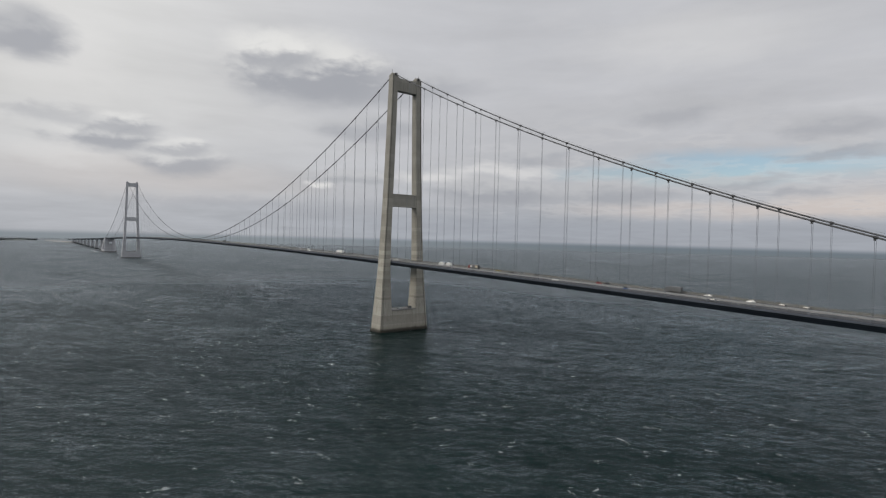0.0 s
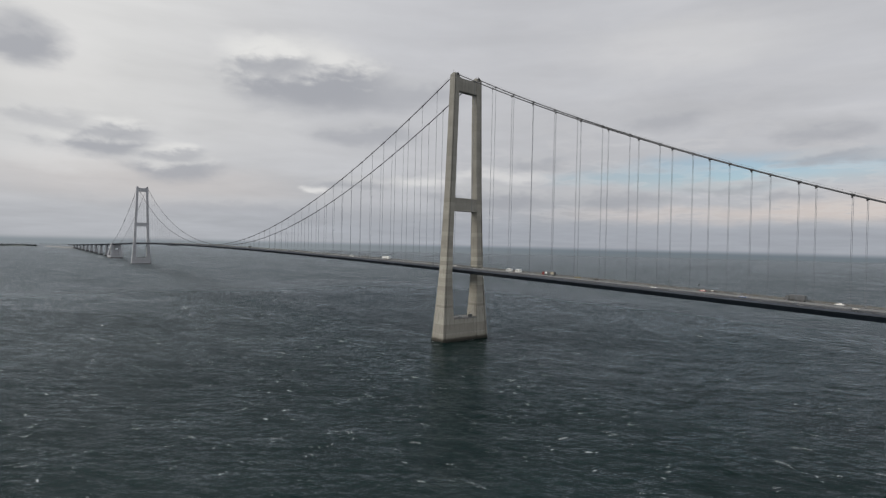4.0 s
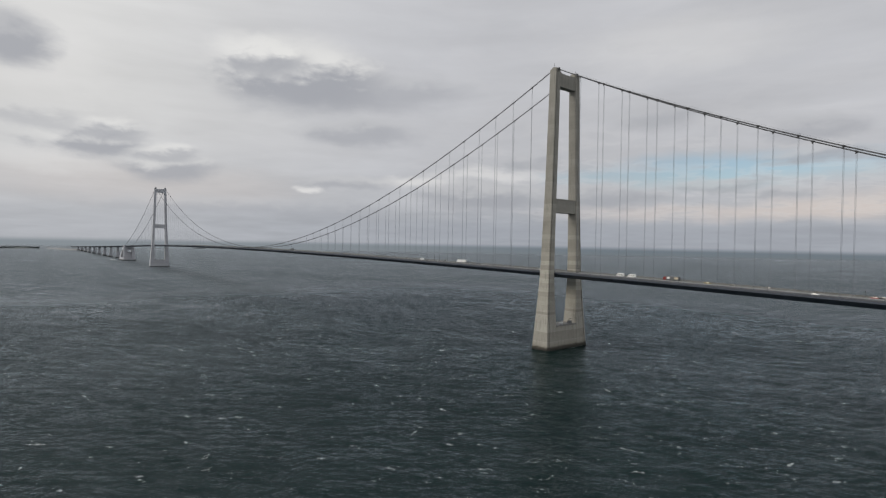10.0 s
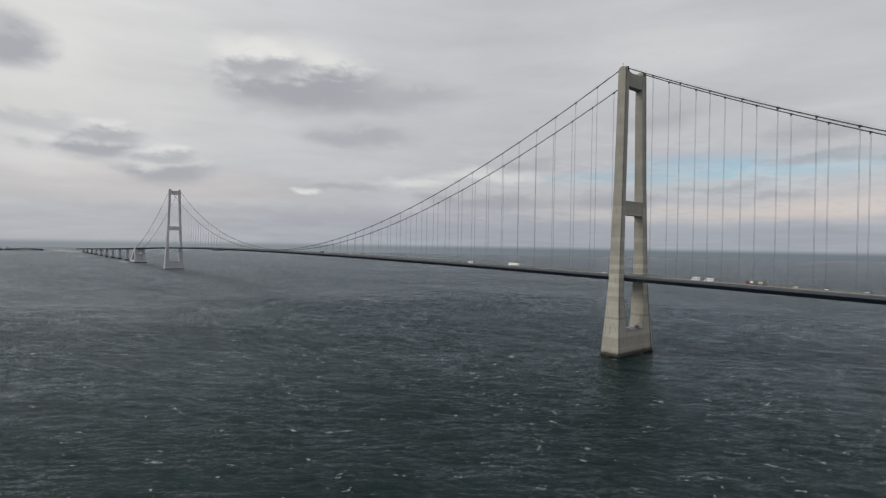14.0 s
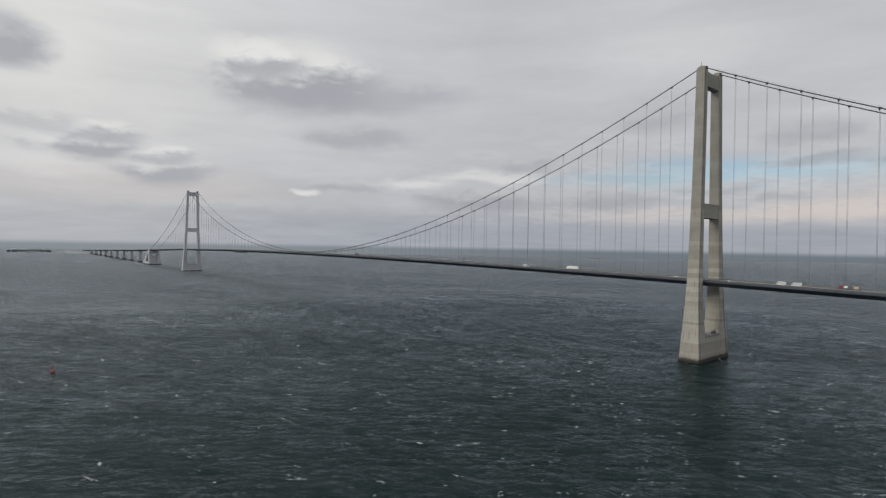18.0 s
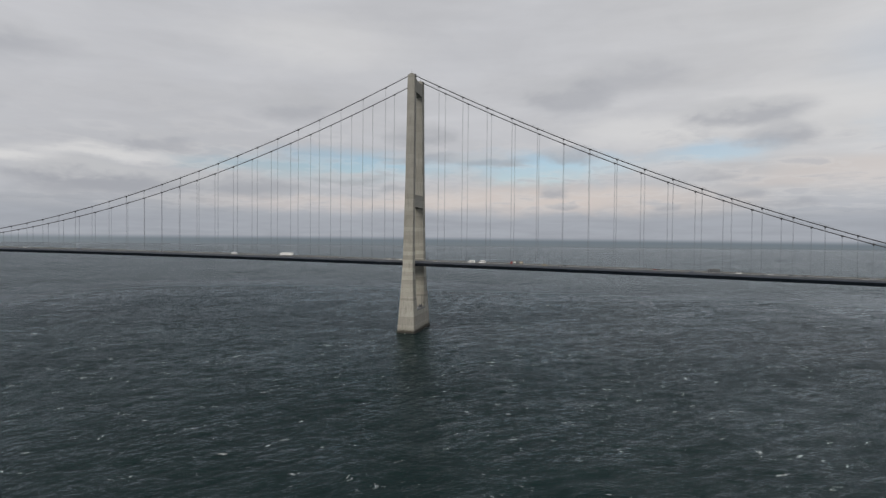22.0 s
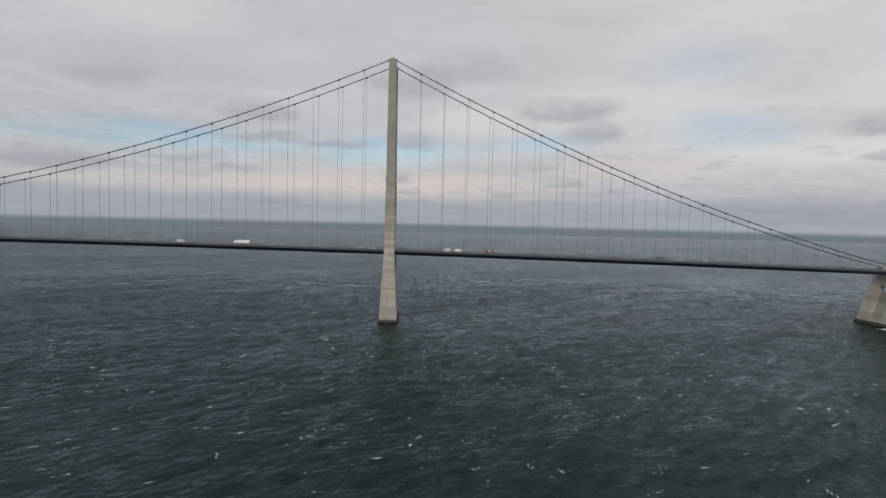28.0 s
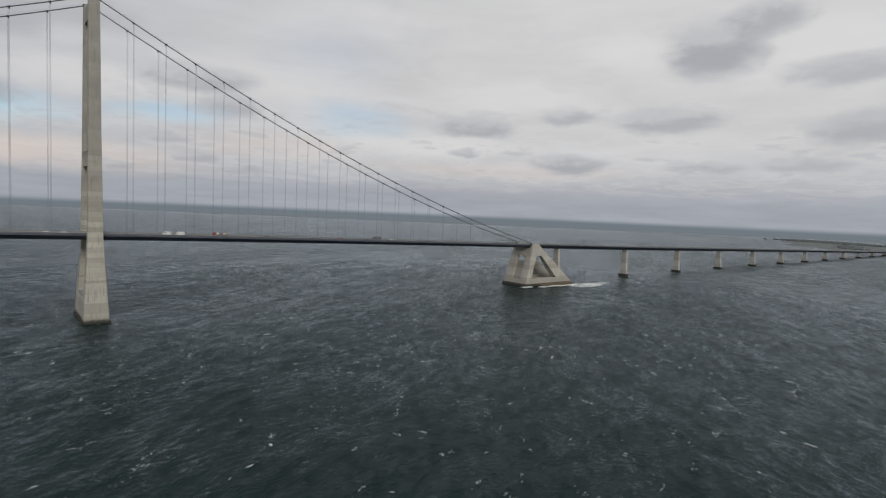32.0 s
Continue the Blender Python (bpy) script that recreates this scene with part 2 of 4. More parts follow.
def concrete(name, light, dark, lift=4.0, wet=False, streaks=0.5, band=0.4):
    """Cast concrete: pour lifts, blotches, rain streaks and, at the foot, a wet weedy band."""
    m, N, b = material(name, 0.88, spec=0.3)
    p = N.add("ShaderNodeTexCoord").outputs["Object"]
    x, y, z = N.xyz(p)
    blot = N.noise(p, 0.09, 6, 0.6)
    fine = N.noise(p, 1.3, 5, 0.6)
    rain = N.noise(N.join(N.math("MULTIPLY", x, 0.9), N.math("MULTIPLY", y, 0.9), N.math("MULTIPLY", z, 0.035)), 1.0, 5, 0.6)
    row = N.math("FLOOR", N.math("DIVIDE", z, lift))
    wn = N.add("ShaderNodeTexWhiteNoise")
    wn.noise_dimensions = "1D"
    N.put(wn.inputs["W"], row)
    k = N.math("ADD", N.math("MULTIPLY", blot, 0.55), N.math("MULTIPLY_ADD", wn.outputs["Value"], band, (0.4 - band) * 0.5))
    col = N.mix(N.step(k, 0.15, 0.85), dark, light)
    col = N.mix(N.math("MULTIPLY", N.step(rain, 0.52, 0.72), streaks), col, tuple(q * 0.6 for q in dark))
    seam = N.step(N.math("ABSOLUTE", N.math("SUBTRACT", N.math("FRACT", N.math("DIVIDE", z, lift)), 0.5)), 0.47, 0.5)
    col = N.mix(N.math("MULTIPLY", seam, 0.25), col, tuple(q * 0.55 for q in dark))
    col = N.mix(0.25, col, N.join(fine, fine, fine), "OVERLAY")
    if wet:
        zz = N.math("ADD", z, N.math("MULTIPLY", N.math("SUBTRACT", N.noise(p, 0.5, 5, 0.6), 0.5), 3.5))
        col = N.mix(N.math("MULTIPLY", N.step(zz, 4.2, 1.8), 0.92), col, (0.022, 0.022, 0.018))
        col = N.mix(N.math("MULTIPLY", N.step(N.math("ADD", zz, 0.0), 9.0, 3.0), 0.25), col, (0.10, 0.085, 0.06))
    N.put(b.inputs["Base Color"], col)
    bump(N, b, N.math("ADD", fine, N.math("MULTIPLY", seam, -0.8)), 0.35, 0.12)
    return m


def painted(name, colour, rough=0.5, var=0.25, scale=0.3, metal=0.0, grit=None):
    m, N, b = material(name, rough, metal)
    p = N.add("ShaderNodeTexCoord").outputs["Object"]
    a = N.noise(p, scale, 6, 0.6)
    f = N.noise(p, scale * 9, 4, 0.6)
    k = N.step(N.math("ADD", N.math("MULTIPLY", a, 0.7), N.math("MULTIPLY", f, 0.3)), 0.3, 0.7)
    N.put(b.inputs["Base Color"], N.mix(k, tuple(c * (1 - var) for c in colour), tuple(min(1, c * (1 + var * 0.6)) for c in colour)))
    if grit:
        bump(N, b, f, grit, 0.02)
    return m


M = {}
M["leg_up"] = concrete("weathered_concrete", (0.325, 0.314, 0.283), (0.222, 0.215, 0.193), streaks=0.45, band=0.16)
M["leg_mid"] = concrete("pale_concrete", (0.425, 0.408, 0.360), (0.275, 0.264, 0.230), streaks=0.5)
M["leg_band"] = concrete("banded_concrete", (0.375, 0.360, 0.318), (0.232, 0.223, 0.197), streaks=0.45)
M["leg_low"] = concrete("plinth_concrete", (0.400, 0.386, 0.345), (0.265, 0.253, 0.222), lift=8.0, wet=True, streaks=0.7)
M["anchor"] = concrete("anchor_concrete", (0.400, 0.384, 0.345), (0.265, 0.253, 0.225), lift=6.0, wet=True, streaks=0.65)
M["pier"] = concrete("pier_concrete", (0.430, 0.420, 0.385), (0.310, 0.300, 0.272), lift=6.0, streaks=0.5)
# concrete of the far end: distance haze painted in as a paler, bluer colour
M["far"] = concrete("far_hazed_concrete", (0.47, 0.48, 0.51), (0.37, 0.38, 0.41), lift=8.0, streaks=0.2, band=0.2)
M["foot"] = concrete("wet_dark_concrete", (0.05, 0.047, 0.04), (0.02, 0.019, 0.016), lift=3.0, streaks=0.3)
M["girder"] = painted("grey_girder_paint", (0.046, 0.056, 0.078), 0.55, 0.25, 0.05)
M["asphalt"] = painted("asphalt", (0.043, 0.046, 0.053), 0.92, 0.3, 0.12, grit=0.3)
M["pale"] = painted("pale_verge_concrete", (0.25, 0.25, 0.245), 0.85, 0.25, 0.2)
M["line"] = painted("road_paint", (0.72, 0.72, 0.68), 0.7, 0.15, 1.0)
M["steel"] = painted("galvanised_steel", (0.28, 0.29, 0.30), 0.5, 0.2, 0.8, metal=0.4)
M["rust"] = painted("weathered_barrier", (0.165, 0.155, 0.130), 0.75, 0.3, 0.3)
M["dull"] = painted("dull_grey_rail", (0.085, 0.094, 0.108), 0.7, 0.3, 0.3)
M["cable"] = painted("dark_cable_wrap", (0.070, 0.072, 0.078), 0.6, 0.25, 0.3)
M["hanger"] = painted("hanger_rope", (0.17, 0.185, 0.21), 0.55, 0.2, 0.5)
M["clamp"] = painted("clamp_steel", (0.035, 0.036, 0.04), 0.6, 0.2, 1.0)
M["tyre"] = painted("tyre_rubber", (0.02, 0.02, 0.02), 0.9, 0.2, 4.0)
M["rim"] = painted("wheel_rim", (0.45, 0.45, 0.46), 0.35, 0.1, 3.0, metal=0.8)
M["glass"] = painted("dark_window_glass", (0.012, 0.015, 0.018), 0.08, 0.1, 1.0)
M["lamp_glass"] = painted("lamp_lens", (0.7, 0.68, 0.6), 0.2, 0.1, 2.0)
M["foam"] = painted("sea_foam", (0.66, 0.69, 0.69), 0.9, 0.2, 2.0)
FN = Nodes(M["foam"].node_tree)
FN.put(M["foam"].node_tree.nodes["Principled BSDF"].inputs["Alpha"], FN.step(FN.noise(FN.add("ShaderNodeTexCoord").outputs["Object"], 1.6, 5, 0.65, 0.8), 0.39, 0.62))
M["surf"] = painted("breaking_surf", (0.70, 0.73, 0.73), 0.9, 0.25, 0.8)
M["weed"] = painted("weedy_slab", (0.10, 0.075, 0.045), 0.8, 0.4, 0.3)
for nm, c in (("white", (0.78, 0.78, 0.77)), ("silver", (0.42, 0.43, 0.45)), ("black", (0.02, 0.02, 0.022)), ("red", (0.24, 0.03, 0.028)), ("blue", (0.04, 0.08, 0.2)), ("grey", (0.12, 0.125, 0.13)), ("yellow", (0.36, 0.30, 0.10)), ("orange", (0.55, 0.2, 0.06)), ("beige", (0.5, 0.44, 0.33))):
    M[nm] = painted(nm + "_paint", c, 0.35, 0.08, 0.6)


WX0, WX1, WY0, WY1 = -350.0, 600.0, -440.0, 150.0   # the stretch of sea with the finest waves


def water_material():
    m = bpy.data.materials.new("sea_water")
    m.use_nodes = True
    N = Nodes(m.node_tree)
    m.node_tree.nodes.clear()
    p = N.add("ShaderNodeTexCoord").outputs["Object"]
    x, y, z = N.xyz(p)
    # crests lie across the wind
    u = N.math("ADD", N.math("MULTIPLY", x, 0.80), N.math("MULTIPLY", y, 0.60))
    v = N.math("SUBTRACT", N.math("MULTIPLY", y, 0.80), N.math("MULTIPLY", x, 0.60))
    q = N.join(N.math("MULTIPLY", u, 0.5), v, 0.0)
    w1 = N.noise(q, 0.20, 3, 0.5, 0.4)
    w2 = N.noise(q, 0.55, 5, 0.62, 0.6)
    w3 = N.noise(q, 1.9, 3, 0.6, 0.3)
    h = N.math("ADD", N.math("MULTIPLY", w1, 0.6), N.math("ADD", N.math("MULTIPLY", w2, 0.9), N.math("MULTIPLY", w3, 0.30)))
    gust = N.noise(N.join(N.math("MULTIPLY", u, 0.35), v, 0.0), 0.006, 5, 0.6)
    group = N.noise(N.join(N.math("MULTIPLY", u, 0.5), v, 0.0), 0.035, 7, 0.66, 0.6)
    chop = N.noise(N.join(N.math("MULTIPLY", u, 0.42), v, 5.0), 0.16, 5, 0.6, 0.5)
    # further off the short waves merge into a rougher sheet
    ox = N.math("MAXIMUM", N.math("MAXIMUM", N.math("SUBTRACT", WX0, x), N.math("SUBTRACT", x, WX1)), 0.0)
    oy = N.math("MAXIMUM", N.math("MAXIMUM", N.math("SUBTRACT", WY0, y), N.math("SUBTRACT", y, WY1)), 0.0)
    off = N.step(N.math("SQRT", N.math("ADD", N.math("MULTIPLY", ox, ox), N.math("MULTIPLY", oy, oy))), 0.0, 600.0)
    heave = N.math("MULTIPLY", N.noise(q, 0.05, 7, 0.68, 0.5), N.math("MULTIPLY", off, 9.0))
    bp = N.add("ShaderNodeBump")
    bp.inputs["Strength"].default_value, bp.inputs["Distance"].default_value = 1.0, 0.75
    N.put(bp.inputs["Height"], N.math("ADD", N.math("MULTIPLY", h, N.step(group, 0.3, 0.7, 0.6, 1.3)), heave))
    patch = N.noise(p, 0.02, 4, 0.5)
    body = N.mix(N.step(N.math("ADD", N.math("MULTIPLY", gust, 0.6), N.math("MULTIPLY", patch, 0.4)), 0.38, 0.62), (0.0018, 0.0100, 0.0090), (0.0030, 0.0130, 0.0118))
    rough = N.math("ADD", N.step(gust, 0.3, 0.7, 0.13, 0.18), N.math("MULTIPLY", off, 0.32))
    deep = N.add("ShaderNodeBsdfDiffuse")
    N.put(deep.inputs["Color"], body)
    face = N.add("ShaderNodeBsdfGlossy")
    N.put(face.inputs["Color"], (0.785, 0.84, 0.905))
    N.put(face.inputs["Roughness"], rough)
    N.put(face.inputs["Normal"], bp.outputs[0])
    # waves hide one another, so the mirror never gets full; ripples come in groups
    fr = N.add("ShaderNodeFresnel")
    fr.inputs["IOR"].default_value = 1.333
    N.put(fr.inputs["Normal"], bp.outputs[0])
    gloss = N.math("MULTIPLY", fr.outputs[0], N.math("MULTIPLY_ADD", fr.outputs[0], 0.15, 0.59))
    gloss = N.math("MULTIPLY", gloss, N.math("MULTIPLY", N.math("MULTIPLY", N.step(group, 0.32, 0.68, 0.80, 1.2), N.step(chop, 0.3, 0.7, 0.75, 1.25)), N.step(gust, 0.35, 0.65, 0.9, 1.1)))
    both = N.add("ShaderNodeMixShader")
    N.put(both.inputs[0], gloss)
    N.put(both.inputs[1], deep.outputs[0])
    N.put(both.inputs[2], face.outputs[0])
    N.put(N.add("ShaderNodeOutputMaterial").inputs[0], both.outputs[0])
    return m


M["water"] = water_material()


# ---- building blocks ----
def mesh_of(bm, name, mat, smooth=False):
    bmesh.ops.recalc_face_normals(bm, faces=bm.faces)
    me = bpy.data.meshes.new(name)
    bm.to_mesh(me)
    bm.free()
    me.materials.append(mat)
    if smooth:
        me.polygons.foreach_set("use_smooth", [True] * len(me.polygons))
    return me


def part(name, bm, mat, parent, label="", at=None, smooth=False):
    me = bm if isinstance(bm, bpy.types.Mesh) else mesh_of(bm, name, mat, smooth)
    ob = new(name, me)
    ob.parent = parent
    if at is not None:
        ob.matrix_basis = at if isinstance(at, Matrix) else Matrix.Translation(at)
    if label:
        tagged(ob, label)
    return ob


def thing(name, at, label, category, group="", kind=""):
    ob = new(name)
    ob.empty_display_size = 0.5
    ob.matrix_basis = at if isinstance(at, Matrix) else Matrix.Translation(at)
    return tagged(ob, label, category, group, kind)


def box(bm, x0, x1, y0, y1, z0, z1):
    vs = [bm.verts.new(p) for p in ((x0, y0, z0), (x1, y0, z0), (x1, y1, z0), (x0, y1, z0), (x0, y0, z1), (x1, y0, z1), (x1, y1, z1), (x0, y1, z1))]
    for f in ((3, 2, 1, 0), (4, 5, 6, 7), (0, 1, 5, 4), (1, 2, 6, 5), (2, 3, 7, 6), (3, 0, 4, 7)):
        bm.faces.new([vs[i] for i in f])
    return vs


def boxes(*rows):
    bm = bmesh.new()
    for r in rows:
        box(bm, *r)
    return bm


def bevelled(bm, w):
    bmesh.ops.bevel(bm, geom=bm.edges[:], offset=w, segments=1, affect="EDGES")
    return bm


def loft(rings, closed=True, caps=True):
    """A skin over rings of points with the same count."""
    bm = bmesh.new()
    rows = [[bm.verts.new(p) for p in r] for r in rings]
    n = len(rows[0])
    for a, b in zip(rows, rows[1:]):
        for i in range(n if closed else n - 1):
            bm.faces.new((a[i], a[(i + 1) % n], b[(i + 1) % n], b[i]))
    if caps and closed:
        bm.faces.new(rows[0])
        bm.faces.new(rows[-1])
    return bm


def rod(bm, a, b, r, n=6):
    a, b = Vector(a), Vector(b)
    d = (b - a).normalized()
    s = d.orthogonal().normalized()
    t = d.cross(s)
    ring = lambda c: [bm.verts.new(c + s * (r * math.cos(2 * math.pi * i / n)) + t * (r * math.sin(2 * math.pi * i / n))) for i in range(n)]
    p, q = ring(a), ring(b)
    for i in range(n):
        bm.faces.new((p[i], p[(i + 1) % n], q[(i + 1) % n], q[i]))
    bm.faces.new(p)
    bm.faces.new(q)


def tube(points, r, n=8):
    rings = []
    for i, p in enumerate(points):
        d = (Vector(points[min(i + 1, len(points) - 1)]) - Vector(points[max(i - 1, 0)])).normalized()
        s = Vector((0, 1, 0))
        t = d.cross(s).normalized()
        rings.append([Vector(p) + s * (r * math.cos(2 * math.pi * k / n)) + t * (r * math.sin(2 * math.pi * k / n)) for k in range(n)])
    return loft(rings)


def lerp_table(z, table):
    for a, b in zip(table, table[1:]):
        if a[0] <= z <= b[0]:
            f = (z - a[0]) / (b[0] - a[0])
            return [p + (q - p) * f for p, q in zip(a[1:], b[1:])]
    return list(table[0][1:] if z < table[0][0] else table[-1][1:])


# ---- the lie of the bridge ----
SPAN, SIDE, HALF_CABLE = 1624.0, 535.0, 13.6
TOP, SAG_Z = 255.9, 77.5


def girder_z(x):
    """Underside of the girder: one long crest from side span to side span, even slopes beyond."""
    u = abs(x + SPAN / 2)
    if u <= 1112:
        return 71.6 - u * u * 9.9e-6
    v = u - 1112
    return max(59.36 - 0.0225 * min(v, 500) - 0.0185 * max(v - 500, 0), 5.5)


DEPTH = 4.4


def road_z(x):
    return girder_z(x) + DEPTH


def cable_z(x):
    if -SPAN <= x <= 0:
        return SAG_Z + (TOP - SAG_Z) * ((x + SPAN / 2) / (SPAN / 2)) ** 2
    u = (x if x > 0 else -SPAN - x) / SIDE
    return TOP + (60.3 - TOP) * u - 4 * 18.85 * u * (1 - u)


# ---- the sea ----
rng = np.random.default_rng(5)
WIND = math.radians(127)   # the waves run this way
COMP = []
for i in range(90):
    lam = 3.9 * (22.0 / 3.9) ** (rng.random() ** 1.6)
    a = WIND + rng.normal() * 0.5
    COMP.append((2 * math.pi / lam * math.cos(a), 2 * math.pi / lam * math.sin(a), 0.0039 * lam * (7 / max(lam, 7)) ** 0.45 * (0.6 + 0.8 * rng.random()), rng.random() * 6.283))
STEP, GROW = 1.7, 0.006


def wave(x, y):
    h = np.zeros(x.shape)
    dx = np.maximum(np.maximum(WX0 - x, x - WX1), 0)
    dy = np.maximum(np.maximum(WY0 - y, y - WY1), 0)
    s = STEP + GROW * np.maximum(dx, dy)   # spacing of the sheet's points there
    for kx, ky, a, ph in COMP:
        lam = 2 * math.pi / math.hypot(kx, ky)
        fade = np.clip((lam / s - 2.0) / 1.0, 0, 1)
        arg = kx * x + ky * y + ph
        h += fade * a * (np.sin(arg) + 0.2 * np.cos(2 * arg) * fade ** 3)
    return h


def spaced(lo, hi, near_side=False):
    """Even steps from lo to hi, slowly wider ones beyond, then wide ones to the horizon."""
    mid = np.arange(lo, hi + STEP / 2, STEP)

    def beyond(grow):
        out, d, s = [], 0.0, STEP
        while d < 42000:
            s *= 1 + (grow if s < 11 else 0.09)
            d += s
            out.append(d)
        return np.array(out)
    return np.concatenate([lo - beyond(0.05 if near_side else GROW)[::-1], mid, mid[-1] + beyond(GROW)])


def build_sea():
    xs = spaced(WX0, WX1)
    ys = spaced(WY0, WY1, True)
    X, Y = np.meshgrid(xs, ys)
    Z = wave(X, Y)
    nx, ny = len(xs), len(ys)
    co = np.stack([X, Y, Z], -1).reshape(-1, 3).astype(np.float32)
    i = (np.arange(ny - 1)[:, None] * nx + np.arange(nx - 1)[None, :]).ravel()
    quads = np.stack([i, i + 1, i + nx + 1, i + nx], 1).astype(np.int32)
    me = bpy.data.meshes.new("water")
    me.vertices.add(len(co))
    me.vertices.foreach_set("co", co.ravel())
    me.loops.add(quads.size)
    me.loops.foreach_set("vertex_index", quads.ravel())
    me.polygons.add(len(quads))
    me.polygons.foreach_set("loop_start", np.arange(0, quads.size, 4, dtype=np.int32))
    me.polygons.foreach_set("loop_total", np.full(len(quads), 4, np.int32))
    me.polygons.foreach_set("use_smooth", np.ones(len(quads), bool))
    me.update(calc_edges=True)
    me.materials.append(M["water"])
    tagged(new("water", me), "dark grey-green choppy open sea with short wind waves", "sea", kind="structure")


build_sea()


def fleck(verts, faces, cx, cy, size, ang, lift, r):
    """One torn lacy patch of foam made of a few ragged shreds."""
    ca, sa = math.cos(ang), math.sin(ang)
    for k in range(int(r.integers(2, 7))):
        ox, oy = r.normal() * size * 0.9, r.normal() * size * 0.35
        ln, wd = size * (0.25 + 0.8 * r.random()), size * (0.05 + 0.16 * r.random())
        bend, n, base = r.normal() * 0.5, 11, len(verts)
        for j in range(n):
            t = 2 * math.pi * j / n
            m = 0.5 + 0.8 * r.random()
            px, py = ox + ln * m * math.cos(t), oy + wd * m * math.sin(t) + bend * wd * math.cos(t) ** 2
            verts.append((cx + px * ca - py * sa, cy + px * sa + py * ca, lift))
        faces.append(tuple(range(base, base + n)))


def build_foam():
    r = np.random.default_rng(11)
    verts, faces = [], []
    for k in range(5200):
        x, y = -1500 + 2900 * r.random(), -640 + 1500 * r.random()
        if k > 3000:
            x, y = -700 + 1500 * r.random(), -560 + 620 * r.random()
        if abs(x) < 14 and abs(y) < 34 or 495 < x < 622 and abs(y) < 40:
            continue
        fleck(verts, faces, x, y, 0.30 + 1.7 * r.random() ** 4, WIND + math.pi / 2 + r.normal() * 0.6, 0.0, r)
    # broken crests: loose rows of lacy shreds
    for k in range(620):
        x, y = (-1100 + 1900 * r.random(), -480 + 1000 * r.random()) if k % 2 else (-260 + 760 * r.random(), -430 + 380 * r.random())
        if abs(x) < 24 and abs(y) < 44 or 485 < x < 640 and abs(y) < 60:
            continue
        a = WIND + math.pi / 2 + r.normal() * 0.5
        ln, wd = 2.0 + 4.5 * r.random() ** 2, 0.5 + 1.1 * r.random()
        for j in range(int(r.integers(4, 12))):
            p, q = r.normal() * ln, r.normal() * wd
            fleck(verts, faces, x + p * math.cos(a) - q * math.sin(a), y + p * math.sin(a) + q * math.cos(a), 0.22 + 0.65 * r.random() ** 2, a + r.normal() * 0.5, 0.0, r)
    v = np.array(verts, float)
    v[:, 2] = wave(v[:, 0], v[:, 1]) + 0.07
    me = bpy.data.meshes.new("whitecaps")
    me.from_pydata(v.tolist(), [], faces)
    me.materials.append(M["foam"])
    tagged(new("whitecaps", me), "scattered small white foam crests on the sea", "sea foam", kind="stuff")
    for name, cx, cy, rx, ry, n in (("surf", 578, -34, 48, 4, 600), ("surf", 620, -48, 34, 16, 700), ("surf", 652, -44, 34, 7, 150), ("surf", 512, -27, 9, 4, 140), ("surf", -2240, -44, 100, 6, 500), ("surf", 0, 0, 11.5, 31, 40)):
        verts, faces = [], []
        for k in range(n):
            a, q = 2 * math.pi * r.random(), math.sqrt(r.random())
            if cx == 0:
                q = 1.0 + 0.06 * r.normal()
            fleck(verts, faces, cx + rx * q * math.cos(a), cy + ry * q * math.sin(a), (0.35 if cx == 0 else 0.8) + (0.7 if cx == 0 else 2.2) * r.random() ** 2, r.normal() * 0.4, 0, r)
        v = np.array(verts, float)
        v[:, 2] = wave(v[:, 0], v[:, 1]) + 0.12 + 0.1 * r.random(len(v))
        me = bpy.data.meshes.new(name)
        me.from_pydata(v.tolist(), [], faces)
        me.materials.append(M["surf"])
        tagged(new(name, me), "white breaking surf round the foot of a bridge support", "sea foam", kind="stuff")


build_foam()


# ---- the towers ----
# height: half width along the bridge, outer and inner face across it
LEG = ((-8, 9.4, 29.6, 13.5), (0, 8.9, 28.7, 14.0), (21, 7.65, 27.2, 14.6), (34, 6.85, 26.3, 15.2), (49, 6.0, 25.3, 15.6), (67, 5.2, 24.0, 15.8), (94, 4.9, 22.8, 15.4), (112, 4.75, 21.9, 14.9), (150, 4.3, 20.3, 13.6), (204, 4.0, 18.7, 12.0), (250, 3.75, 17.4, 11.0), (254.3, 3.7, 17.3, 10.9))


def leg_ring(z, s):
    """Leg section: chamfered corners and a deep groove down each broad side."""
    h, o, i = lerp_table(z, LEG)
    c, g0, g1, gd = 0.35, o - (o - i) * 0.10, o - (o - i) * 0.25, 0.85
    p = [(-h + c, -o), (h - c, -o), (h, -o + c), (h, -g0), (h - gd, -g0 + 0.15), (h - gd, -g1 - 0.15), (h, -g1), (h, -i - c), (h - c, -i), (-h + c, -i), (-h, -i - c), (-h, -g1), (-h + gd, -g1 - 0.15), (-h + gd, -g0 + 0.15), (-h, -g0), (-h, -o + c)]
    return [Vector((x, y * s, z)) for x, y in p]


def leg_piece(z0, z1, s):
    zs = [z0] + [t[0] for t in LEG if z0 + 0.1 < t[0] < z1 - 0.1] + [z1]
    return loft([leg_ring(z, s) for z in zs])


def cross_beam(z0, z1, half, sag):
    """A beam between the legs whose top or underside dips in the middle."""
    rings = []
    for k in range(13):
        y = -1 + k / 6
        i0, i1 = lerp_table(z0, LEG)[2] + 0.5, lerp_table(z1, LEG)[2] + 0.5
        top = z1 - sag * (1 - abs(y) ** 4)
        rings.append([Vector((-half, y * i0, z0)), Vector((half, y * i0, z0)), Vector((half, y * i1, top)), Vector((-half, y * i1, top))])
    return loft(rings)


